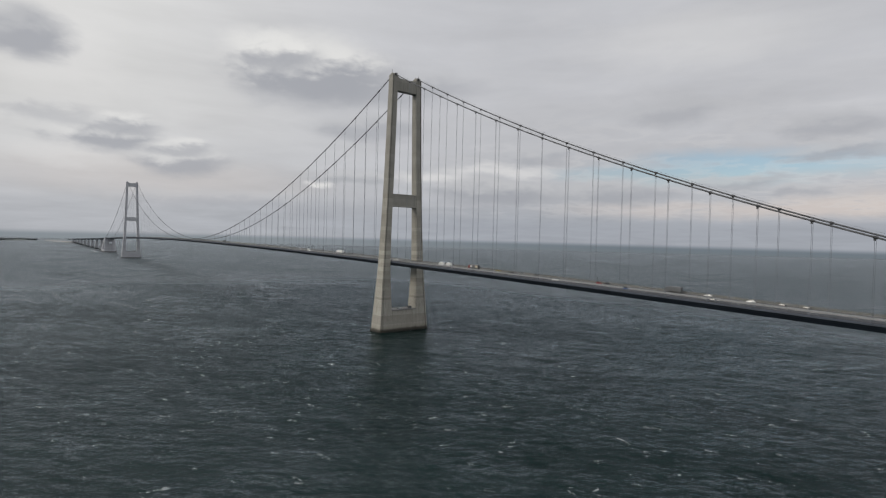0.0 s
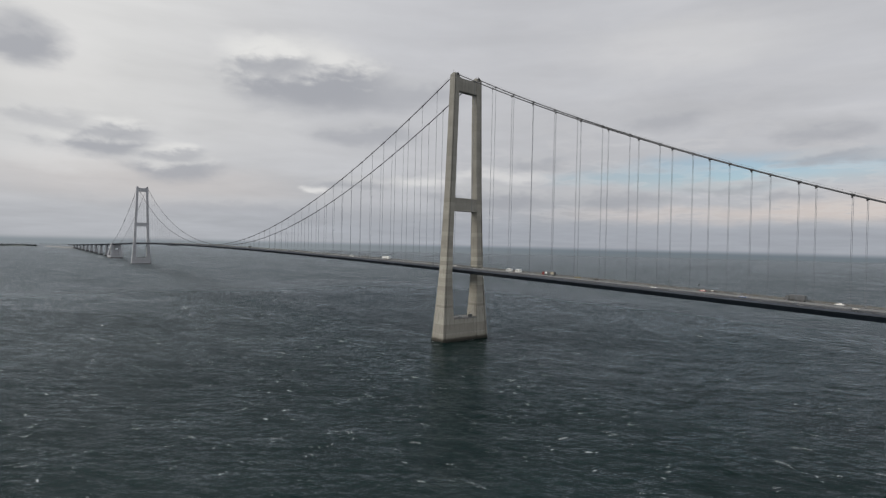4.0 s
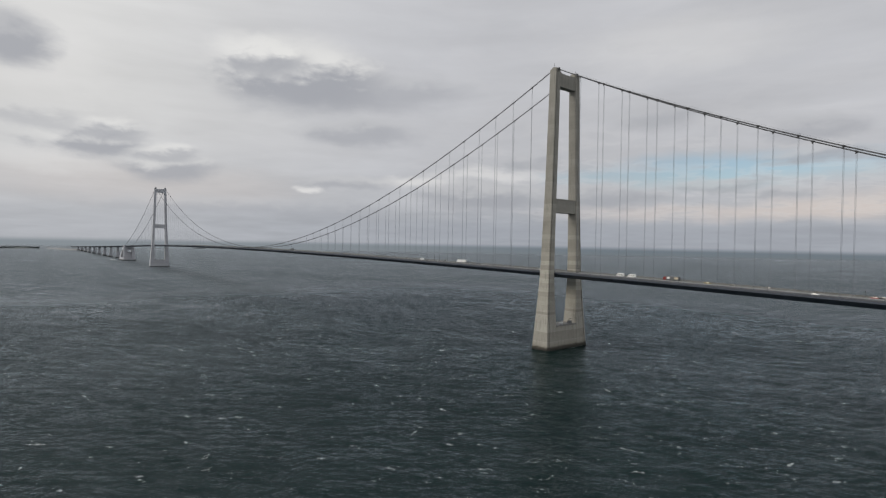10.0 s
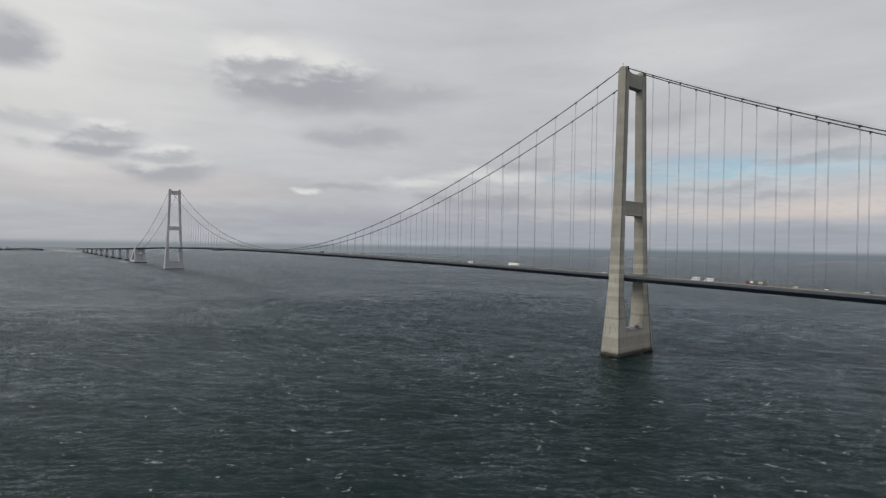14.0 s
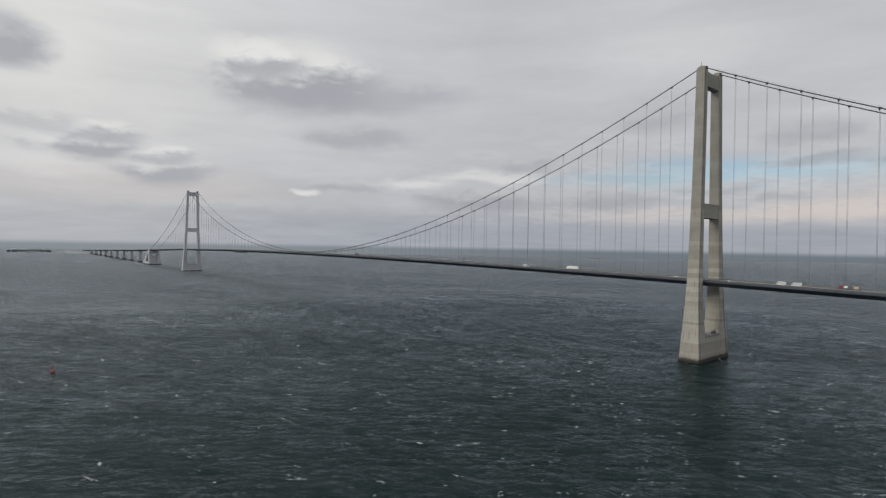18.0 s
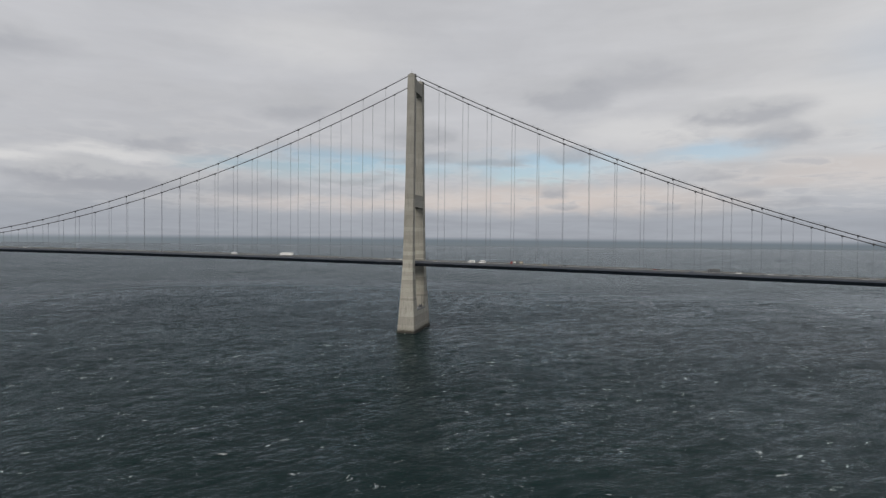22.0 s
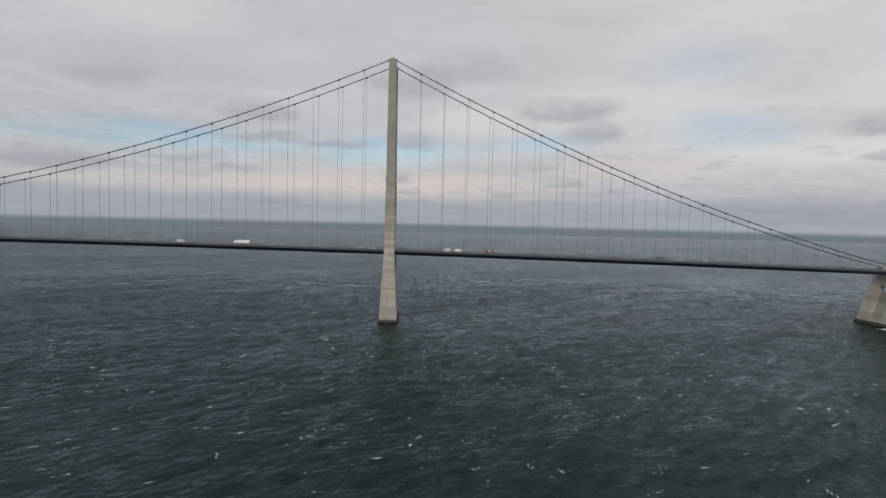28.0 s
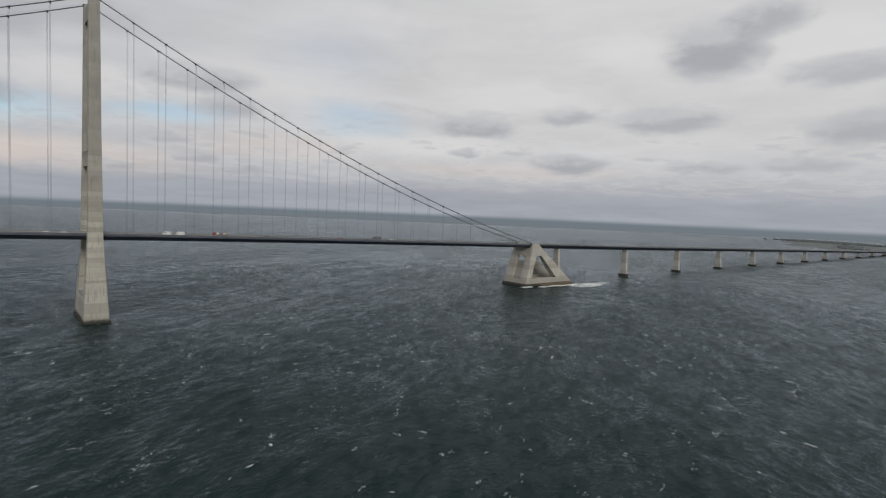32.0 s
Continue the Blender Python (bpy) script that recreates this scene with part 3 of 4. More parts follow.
def railing(parent, pts, height=1.1, gap=2.0, r=0.05):
    bm = bmesh.new()
    for a, b in zip(pts, pts[1:]):
        a, b = Vector(a), Vector(b)
        n = max(1, int((b - a).length / gap))
        for k in range(n + 1):
            p = a.lerp(b, k / n)
            rod(bm, p, p + Vector((0, 0, height)), r, 4)
        for h in (height, height * 0.5):
            rod(bm, a + Vector((0, 0, h)), b + Vector((0, 0, h)), r, 4)
    return part("railing", bm, M["steel"], parent)


def build_tower(x, coat=None):
    leg_low, leg_mid, leg_band, leg_up = (M[coat or k] for k in ("leg_low", "leg_mid", "leg_band", "leg_up"))
    t = thing("bridge_tower", (x, 0, 0), "tall concrete bridge tower with two tapering legs in the sea", "bridge tower", "bridge towers")
    for s in (1, -1):
        part("leg_foot", leg_piece(-8, 34, s), leg_low, t, "pale concrete foot with a dark wet waterline")
        part("leg_shaft", leg_piece(34, 88, s), leg_mid, t, "pale beige concrete shaft")
        part("leg_shaft", leg_piece(88, 136, s), leg_band, t, "banded beige and grey concrete shaft")
        part("leg_shaft", leg_piece(136, 254.3, s), leg_up, t, "weathered grey concrete shaft")
        # saddle house, rounded over the cable
        rings = []
        for k in range(9):
            a = math.pi * k / 8
            cx, cz = -3.3 * math.cos(a), 254.3 + 1.9 * math.sin(a)
            rings.append([Vector((cx, -s * y, z)) for y, z in ((11.8, 254.1), (16.6, 254.1), (16.3, cz), (12.1, cz))])
        cap = part("saddle_house", loft(rings), leg_up, t, "rounded concrete cap over the cable saddle")
        bm = bmesh.new()
        rod(bm, (0, -s * 15.8, 255.8), (0, -s * 15.8, 259.8), 0.12, 5)
        box(bm, -0.25, 0.25, -s * 15.8 - 0.25, -s * 15.8 + 0.25, 257.6, 258.2)
        part("mast", bm, M["steel"], cap, "thin steel mast with a warning light")
        for side in (1, -1):
            part("saddle", boxes((side * 3.2 - 0.9, side * 3.2 + 0.9, *sorted((-s * 14.6, -s * 12.5)), 253.4, 255.6)), M["clamp"], cap, "dark steel cable saddle")
        # rungs and vents in the groove
        for z in range(28, 66, 6):
            h, o, i = lerp_table(z, LEG)
            g = o - (o - i) * 0.175
            for side in (1, -1):
                part("vent", boxes((min(side * h, side * (h - 0.9)), max(side * h, side * (h - 0.9)), *sorted((-s * (g - 0.7), -s * (g + 0.7))), z, z + 0.9)), leg_up, t)
    part("top_beam", cross_beam(239.2, 252.6, 3.2, 1.3), leg_up, t, "deep top beam with a dipped upper edge")
    part("middle_beam", cross_beam(124.2, 136.5, 3.9, 0.0), leg_up, t)
    for z in (124.2, 136.0):
        i0 = lerp_table(z, LEG)[2] + 0.2
        part("ledge", boxes((-4.25, 4.25, -i0, i0, z, z + 0.7)), leg_mid, t)
    # wall that ties the feet together
    rings = []
    for z in (-8, 0, 10, 20.6):
        h = lerp_table(z, LEG)[0] - 0.35
        rings.append([Vector(p) for p in ((-h, -16.2, z), (h, -16.2, z), (h, 16.2, z), (-h, 16.2, z))])
    part("tie_wall", loft(rings), leg_low, t, "stained concrete wall between the feet")
    part("platform", boxes((-7.9, 7.9, -14.9, 14.9, 20.6, 21.3)), M["pale"], t)
    railing(t, [(-7.6, -14.3, 21.3), (-7.6, 14.3, 21.3)])
    railing(t, [(7.6, -14.3, 21.3), (7.6, 14.3, 21.3)])
    part("equipment_cabinet", bevelled(boxes((2.5, 5.5, 7.5, 10.5, 21.3, 24.0)), 0.12), M["grey"], t)
    part("equipment_cabinet", bevelled(boxes((3.0, 5.0, -5.5, -2.0, 21.3, 23.0)), 0.12), M["silver"], t)
    bm = bmesh.new()
    rod(bm, (6.2, 5.5, 21.3), (6.2, 5.5, 26.0), 0.18, 6)
    rod(bm, (6.2, 5.5, 26.0), (9.6, 5.5, 27.0), 0.14, 6)
    part("davit", bm, M["clamp"], t, "small dark davit crane")
    # skirt at the waterline
    bm = loft([[Vector((sx * q, sy * q * 1.0, z)) for sx, sy in ((-9.9, -27.5), (-8.2, -29.9), (8.2, -29.9), (9.9, -27.5), (9.9, 27.5), (8.2, 29.9), (-8.2, 29.9), (-9.9, 27.5))] for z, q in ((-9, 1.0), (0.9, 1.0), (1.5, 0.985))])
    part("footing", bm, M["foot"], t, "dark wet footing slab at the waterline")
    return t


build_tower(0.0)
# same tower, in the concrete with aerial haze in its colour
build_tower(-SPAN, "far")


# ---- cables with clamps and hangers ----
def hanger_stations():
    main = [-27.78 - 24.13 * k for k in range(66)]
    side = [27.7 + 24.0 * k for k in range(20)]
    return sorted(main + side + [-SPAN - s for s in side])


STATIONS = hanger_stations()


def build_cable(s):
    y = s * HALF_CABLE
    c = thing("suspension_cable", (0, y, 0), "thick dark main cable hung between the towers with steel hangers", "bridge cable", "main cables")
    xs = np.concatenate([np.linspace(-SPAN - SIDE, -SPAN, 40), np.linspace(-SPAN, 0, 120)[1:], np.linspace(0, SIDE, 40)[1:]])
    for lo, hi in ((-SPAN - SIDE, -SPAN), (-SPAN, 0), (0, SIDE)):
        part("cable_strand", tube([(x, 0, cable_z(x)) for x in xs if lo - 0.1 <= x <= hi + 0.1], 0.44, 8), M["cable"], c, smooth=True)
    # guide ropes above the cable
    bm = bmesh.new()
    for a, b in zip(xs, xs[1:]):
        for q in (-0.45, 0.45):
            rod(bm, (a, q, cable_z(a) + 1.45), (b, q, cable_z(b) + 1.45), 0.025, 3)
    part("guide_rope", bm, M["steel"], c)
    bm = bmesh.new()
    rod(bm, (-0.85, 0, 0.0), (0.85, 0, 0.0), 0.68, 8)
    box(bm, -0.45, 0.45, -0.14, 0.14, -1.5, 0)
    clamp = mesh_of(bm, "clamp", M["clamp"])
    for x in STATIONS:
        z = cable_z(x)
        slope = math.degrees(math.atan(cable_z(x + 0.5) - cable_z(x - 0.5)))
        part("clamp", clamp, None, c, at=pose(x, 0, z, 0, -slope, 0))
        zr = road_z(x) + 0.2
        bm = bmesh.new()
        for q in (-0.3, 0.3):
            rod(bm, (q, 0, zr), (q, 0, z - 1.2), 0.085, 5)
        h = part("hanger", bm, M["hanger"], c, at=(x, 0, 0))
        part("socket", boxes((-0.42, 0.42, -0.16, 0.16, zr - 0.1, zr + 1.2)), M["hanger"], h)
    return c


for s in (-1, 1):
    build_cable(s)


# ---- the girder and the road ----
def strip(x0, x1, y0, y1, dz, step=24.0, thick=0.0):
    n = max(1, int(math.ceil((x1 - x0) / step)))
    bm = bmesh.new()
    rows = []
    for k in range(n + 1):
        x = x0 + (x1 - x0) * k / n
        z = road_z(x) + dz
        ring = [(x, y0, z), (x, y1, z)] + ([(x, y1, z - thick), (x, y0, z - thick)] if thick else [])
        rows.append([bm.verts.new(p) for p in ring])
    m = len(rows[0])
    for a, b in zip(rows, rows[1:]):
        for i in range(m if thick else 1):
            bm.faces.new((a[i], a[(i + 1) % m], b[(i + 1) % m], b[i]))
    if thick:
        bm.faces.new(rows[0])
        bm.faces.new(rows[-1])
    return bm


X0, X1 = -4300.0, 3150.0


def girder_section(x):
    z = girder_z(x)
    pts = ((-15.5, 3.35), (-15.5, 4.05), (-15.2, 4.3), (0, 4.36), (15.2, 4.3), (15.5, 4.05), (15.5, 3.35), (9.6, 0.0), (-9.6, 0.0))
    return [Vector((x, y, z + q)) for y, q in pts]


def viaduct_section(x):
    z = girder_z(x)
    pts = ((-13.0, 3.3), (-13.0, 4.2), (13.0, 4.2), (13.0, 3.3), (7.5, 2.9), (4.2, -1.2), (-4.2, -1.2), (-7.5, 2.9))
    return [Vector((x, y, z + q)) for y, q in pts]


def build_deck():
    d = thing("bridge_deck", (0, 0, 0), "long slender grey steel bridge deck carrying a two-way motorway", "bridge deck")
    edge = SIDE + 10
    a = -SPAN - edge
    n = 92
    cuts = [a + (edge - a) * k / n for k in range(n + 1)]
    for p, q in zip(cuts, cuts[1:]):
        part("girder_section", loft([girder_section(p + 0.03), girder_section((p + q) / 2), girder_section(q - 0.03)]), M["girder"], d)
    for lo, hi, m in ((X0, a, 11), (edge, X1, 12)):
        cuts = [lo + (hi - lo) * k / m for k in range(m + 1)]
        for p, q in zip(cuts, cuts[1:]):
            part("viaduct_section", loft([viaduct_section(p + (q - p) * k / 6) for k in range(7)]), M["girder"], d, "dark viaduct box girder")
    for y0, y1 in ((-12.9, -1.7), (1.7, 12.9)):
        part("carriageway", strip(X0, X1, y0, y1, 0.02, thick=0.1), M["asphalt"], d, "grey asphalt carriageway")
    part("median", strip(X0, X1, -1.7, 1.7, 0.16, thick=0.25), M["pale"], d, "pale median strip")
    for y in (-13.9, 13.9):
        part("edge_strip", strip(X0, X1, y - 0.95, y + 0.95, 0.1, thick=0.2), M["rust"] if y > 0 else M["asphalt"], d)
    # painted lines
    for y in (-12.3, -4.6, -2.3, 2.3, 4.6, 12.3):
        part("edge_line", strip(X0, X1, y - 0.12, y + 0.12, 0.035), M["line"], d)
    bm = bmesh.new()
    for k in range(int((X1 - X0) / 18)):
        x = X0 + 18 * k
        for y in (-8.6, 8.6):
            z0, z1 = road_z(x) + 0.036, road_z(x + 5) + 0.036
            bm.faces.new([bm.verts.new(p) for p in ((x, y - 0.1, z0), (x + 5, y - 0.1, z1), (x + 5, y + 0.1, z1), (x, y + 0.1, z0))])
    tagged(part("lane_dashes", bm, M["line"], d), kind="stuff")
    # crash barriers and parapets
    for y, h, mat in ((-0.9, 0.75, "steel"), (0.9, 0.75, "steel"), (-13.0, 0.8, "dull"), (13.0, 0.8, "rust"), (-14.8, 1.15, "dull"), (14.8, 1.15, "rust")):
        part("barrier_rail", strip(X0, X1, y - 0.06, y + 0.06, h + 0.05, thick=0.3), M[mat], d)
        if h > 1:
            for q in (0.35, 0.6):
                part("barrier_rail", strip(X0, X1, y - 0.04, y + 0.04, q, thick=0.06), M[mat], d)
        verts, faces = [], []
        for k in range(int((SIDE * 2 + SPAN) / 4)):
            x = -SPAN - SIDE + 4 * k
            z = road_z(x)
            b = len(verts)
            for dx in (-0.06, 0.06):
                for dy in (-0.05, 0.05):
                    verts += [(x + dx, y + dy, z - 0.1), (x + dx, y + dy, z + h)]
            faces += [(b, b + 1, b + 3, b + 2), (b + 4, b + 6, b + 7, b + 5), (b, b + 4, b + 5, b + 1), (b + 2, b + 3, b + 7, b + 6), (b + 1, b + 5, b + 7, b + 3)]
        me = bpy.data.meshes.new("barrier_posts")
        me.from_pydata(verts, [], faces)
        me.materials.append(M[mat])
        tagged(part("barrier_posts", me, None, d), kind="stuff")
    return d


build_deck()


# ---- piers of the approach viaducts ----
def build_pier(x, coat="pier"):
    z = girder_z(x) - 1.2
    p = thing("viaduct_pier", (x, 0, 0), "pale concrete viaduct pier with a flared head on a dark base", "bridge pier", "viaduct piers")
    def ring(q, hx, hy, cut=0.35):
        return [Vector((sx * hx, sy * hy, q)) for sx, sy in ((-1, -1 + cut / hy), (-1 + cut / hx, -1), (1 - cut / hx, -1), (1, -1 + cut / hy), (1, 1 - cut / hy), (1 - cut / hx, 1), (-1 + cut / hx, 1), (-1, 1 - cut / hy))]

    lo = max(z - 9, 5.2)
    if lo > 6:
        part("shaft", loft([ring(4.6, 2.7, 6.6), ring(lo, 2.2, 4.7)]), M[coat], p)
    part("head", loft([ring(lo, 2.2, 4.7), ring(z - 1.2, 2.15, 4.5), ring(z - 0.9, 2.4, 4.8), ring(z - 0.5, 2.4, 4.8)]), M[coat], p)
    for y in (-3.2, 3.2):
        part("bearing", boxes((-0.8, 0.8, y - 0.8, y + 0.8, z - 0.5, z + 0.02)), M["clamp"], p)
    part("base", loft([ring(-8, 3.9, 8.7, 2.0), ring(4.2, 3.9, 8.7, 2.0), ring(4.8, 3.5, 8.3, 1.9)]), M["foot"], p, "dark wet pier base")


for k in range(13):
    build_pier(607 + 190.5 * k)
# far piers take the concrete that is paled for haze
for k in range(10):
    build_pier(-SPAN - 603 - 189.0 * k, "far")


# ---- anchor blocks ----
def prism(outline, y0, y1, lean, hole=None):
    """A wall of the given outline (x, z) whose foot stands further out than its top."""
    bm = bmesh.new()
    loops = []
    s = 1 if y0 + y1 > 0 else -1
    for y, k in ((y0, -0.3), (y1, 1.0)):
        loops.append([bm.verts.new((x, y + lean(z) * s * k, z)) for x, z in outline])
        loops.append([bm.verts.new((x, y + lean(z) * s * k, z)) for x, z in hole])
    n = len(outline)
    for i in range(n):
        j = (i + 1) % n
        bm.faces.new((loops[0][i], loops[0][j], loops[1][j], loops[1][i]))
        bm.faces.new((loops[2][i], loops[2][j], loops[3][j], loops[3][i]))
        bm.faces.new((loops[0][i], loops[0][j], loops[2][j], loops[2][i]))
        bm.faces.new((loops[1][i], loops[1][j], loops[3][j], loops[3][i]))
    return bm


def build_anchor(x, sgn, coat="anchor"):
    """sgn: the way from the tower to this block. Local x runs away from the tower."""
    a = thing("anchor_block", pose(x, 0, 0, 0, 0, 0 if sgn > 0 else 180), "massive pale concrete anchor block with open triangular walls in sea", "anchor block", "anchor blocks")
    lean = lambda z: 4.4 * (1 - z / 60)
    outer = [(-21, 2.5), (83, 2.5), (6, 60.5), (-4, 60.5)]
    hole = [(-9.5, 10.5), (46, 10.5), (14.0, 42.5), (2.5, 42.5)]
    for s in (1, -1):
        w = part("side_wall", prism(outer, s * 12.9, s * 17.6, lean, hole), M[coat], a, "triangular concrete wall with a triangular opening")
        part("cable_shoe", boxes((-7.5, -2.6, *sorted((s * 12.6, s * 14.6)), 56.5, 60.4)), M["clamp"], a, "dark cable entry")
    # sloping front wall towards the tower, with a window
    def front(y0, y1, z0, z1, d=5.0):
        fx = lambda z: -20.4 + (z - 3) * 17.0 / 57.5
        ring = lambda z: [Vector((fx(z), y0(z), z)), Vector((fx(z) + d, y0(z), z)), Vector((fx(z) + d, y1(z), z)), Vector((fx(z), y1(z), z))]
        return loft([ring(z0), ring(z1)])
    hw = lambda z: 13.1 + lean(z) * 0.9
    lintel = girder_z(x + sgn * -8) - 0.3
    part("front_wall", front(lambda z: -hw(z), lambda z: hw(z), 3, 8), M[coat], a)
    part("front_wall", front(lambda z: -hw(z), lambda z: -8.0, 8, 42), M[coat], a)
    part("front_wall", front(lambda z: 8.0, lambda z: hw(z), 8, 42), M[coat], a)
    bm = loft([[Vector((-20.4 + (z - 3) * 17.0 / 57.5 + q, y, z)) for q, y in ((5.6, -8.4), (8.0, -8.4), (8.0, 8.4), (5.6, 8.4))] for z in (6.0, 34.5)])
    part("recessed_panel", bm, M[coat], a, "recessed concrete panel under a dark slot")
    part("front_wall", front(lambda z: -hw(z), lambda z: hw(z), 42, lintel), M[coat], a)
    part("floor_slab", boxes((-17, 62, -16, 16, 2.4, 6.5)), M[coat], a)
    pts = [(-22, -24), (76, -24), (85, -20), (88, -12), (88, 12), (85, 20), (76, 24), (-22, 24), (-24, 21), (-24, -21)]
    part("base_slab", loft([[Vector((p * q, r * q, z)) for p, r in pts] for z, q in ((-9, 1.0), (1.0, 1.0), (1.6, 0.985), (3.1, 0.95))]), M["foot"], a, "dark wet base slab at the waterline")
    ledge = [(6, -24.6), (22, -29.0), (42, -32.2), (60, -32.6), (74, -29.5), (85, -23.0), (80, -21.5), (6, -22.5)]
    part("ledge", loft([[Vector((p, r, z)) for p, r in ledge] for z in (-4, 1.2, 2.6)]), M["weed"], a, "brown weedy ledge")


build_anchor(535.0, 1)
# far block too: its paleness is painted haze
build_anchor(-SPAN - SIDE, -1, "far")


# ---- low land at both ends ----
def land_material(name, a, b_):
    m, N, b = material(name, 0.95, spec=0.2)
    p = N.add("ShaderNodeTexCoord").outputs["Object"]
    k = N.step(N.math("ADD", N.math("MULTIPLY", N.noise(p, 0.008, 6, 0.6), 0.7), N.math("MULTIPLY", N.noise(p, 0.08, 5, 0.6), 0.3)), 0.38, 0.62)
    N.put(b.inputs["Base Color"], N.mix(k, a, b_))
    bump(N, b, N.noise(p, 0.3, 5, 0.6), 0.5, 1.0)
    return m


# grass lightened towards blue-grey, to paint the haze of distance into it
M["land"] = land_material("hazed_coastal_grass", (0.085, 0.098, 0.098), (0.125, 0.135, 0.13))
M["sand"] = land_material("pale_sand", (0.30, 0.29, 0.27), (0.42, 0.40, 0.37))
# trees likewise: haze is mixed into their base colour
M["wood"] = land_material("hazed_far_trees", (0.065, 0.075, 0.08), (0.10, 0.11, 0.112))


def build_land(name, label, cx, cy, rx, ry, turn, height, seed, ground="land"):
    """A low shore with an uneven outline that rises gently inland."""
    bm = bmesh.new()
    rings = []
    na = 72
    for k, (q, h) in enumerate(((1.0, -1.0), (0.97, 0.6), (0.85, 1.6), (0.6, 0.6 * height), (0.3, height), (0.0, height))):
        ring = []
        for i in range(na):
            a = 2 * math.pi * i / na
            m = 1 + 0.28 * noise.noise(Vector((math.cos(a) * 2.2, math.sin(a) * 2.2, seed))) + 0.1 * noise.noise(Vector((math.cos(a) * 7, math.sin(a) * 7, seed)))
            u, v = rx * q * m * math.cos(a), ry * q * m * math.sin(a)
            c, s = math.cos(radians(turn)), math.sin(radians(turn))
            ring.append(bm.verts.new((cx + u * c - v * s, cy + u * s + v * c, h + (1.5 * noise.noise(Vector((u * 0.01, v * 0.01, seed))) if k > 2 else 0))))
        rings.append(ring)
    for a, b in zip(rings, rings[1:]):
        for i in range(na):
            bm.faces.new((a[i], a[(i + 1) % na], b[(i + 1) % na], b[i]))
    me = mesh_of(bm, name, M[ground], True)
    tagged(new(name, me), label, "coast", kind="structure")


build_land("ground_east", "low flat green-brown coast behind the end of the bridge", 4180, 520, 1150, 300, 17, 4, 1.0)
build_land("ground_spit", "thin low sandy spit running out to sea", 4260, 1440, 480, 38, 84, 1.5, 2.0)
build_land("ground_island", "low dark island at the far end of the bridge", -4490, -290, 110, 100, 0, 9, 3.0)
build_land("ground_beach", "thin pale sandy shore reaching out to the bridge", -4210, -45, 400, 45, 12, 1.2, 4.0, "sand")


def build_wood(label, cx, cy, rx, ry, turn, n, seed, hmax):
    """A far belt of trees: many small crowns of different height."""
    r = np.random.default_rng(seed)
    verts, faces = [], []
    c, s = math.cos(radians(turn)), math.sin(radians(turn))
    for k in range(n):
        u, v = rx * (2 * r.random() - 1), ry * r.normal() * 0.5
        x, y = cx + u * c - v * s, cy + u * s + v * c
        h, w = hmax * (0.5 + 0.5 * r.random()), 5 + 7 * r.random()
        b = len(verts)
        for zz, q in ((1.0, 0.75), (1 + h * 0.55, 1.0), (1 + h * 0.85, 0.6)):
            for j in range(7):
                a = 2 * math.pi * j / 7 + k
                m = w * q * (0.75 + 0.5 * r.random())
                verts.append((x + m * math.cos(a), y + m * math.sin(a), zz + r.normal() * 0.4))
        verts.append((x, y, 1 + h))
        for q in range(2):
            for j in range(7):
                faces.append((b + 7 * q + j, b + 7 * q + (j + 1) % 7, b + 7 * q + 7 + (j + 1) % 7, b + 7 * q + 7 + j))
        for j in range(7):
            faces.append((b + 14 + j, b + 14 + (j + 1) % 7, b + 21))
    me = bpy.data.meshes.new("woodland")
    me.from_pydata(verts, [], faces)
    me.materials.append(M["wood"])
    tagged(new("woodland", me), label, "trees", kind="stuff")


build_wood("dark distant belt of bare trees on the coast", 4420, 640, 420, 180, 50, 700, 3, 12)
build_wood("dark distant belt of bare trees on the coast", 3600, 330, 330, 50, 17, 260, 4, 6)
build_wood("dark trees on the far island", -4490, -300, 40, 80, 0, 260, 5, 15)


# ---- traffic on the deck ----
def wheel(parent, x, y, r, w=0.24):
    bm = bmesh.new()
    rod(bm, (0, -w / 2, 0), (0, w / 2, 0), r, 14)
    t = part("wheel", bm, M["tyre"], parent, at=(x, y, r))
    bm = bmesh.new()
    rod(bm, (0, -w / 2 - 0.02, 0), (0, w / 2 + 0.02, 0), r * 0.58, 10)
    part("rim", bm, M["rim"], t)


def profile_body(pts, half, tuck=0.12):
    """A body drawn from its side outline (x, z), narrower at roof level."""
    top = max(z for x, z in pts)
    mid = lambda z: half - tuck * max(0.0, (z - 0.85) / max(top - 0.85, 0.1))
    return loft([[Vector((x, s * mid(z), z)) for x, z in pts] for s in (-1, 1)])


def make_car(colour, label):
    c = thing("car", (0, 0, 0), label, "car", "traffic on the bridge")
    body = [(-2.15, 0.3), (-2.2, 0.75), (-2.05, 0.95), (-1.5, 1.0), (1.0, 0.98), (2.0, 0.82), (2.2, 0.62), (2.18, 0.3)]
    part("body", bevelled(profile_body(body, 0.88), 0.05), M[colour], c)
    part("cabin", profile_body([(-1.85, 0.98), (-1.35, 1.42), (0.3, 1.45), (1.15, 0.98)], 0.82, 0.2), M["glass"], c, "dark window band")
    part("roof", bevelled(boxes((-1.4, 0.3, -0.6, 0.6, 1.43, 1.5)), 0.03), M[colour], c)
    for x in (-1.35, 1.4):
        for y in (-0.8, 0.8):
            wheel(c, x, y, 0.32)
    for y in (-0.6, 0.6):
        part("headlight", boxes((2.12, 2.22, y - 0.17, y + 0.17, 0.6, 0.74)), M["lamp_glass"], c)
        part("tail_light", boxes((-2.24, -2.16, y - 0.15, y + 0.15, 0.7, 0.86)), M["red"], c)
    return c


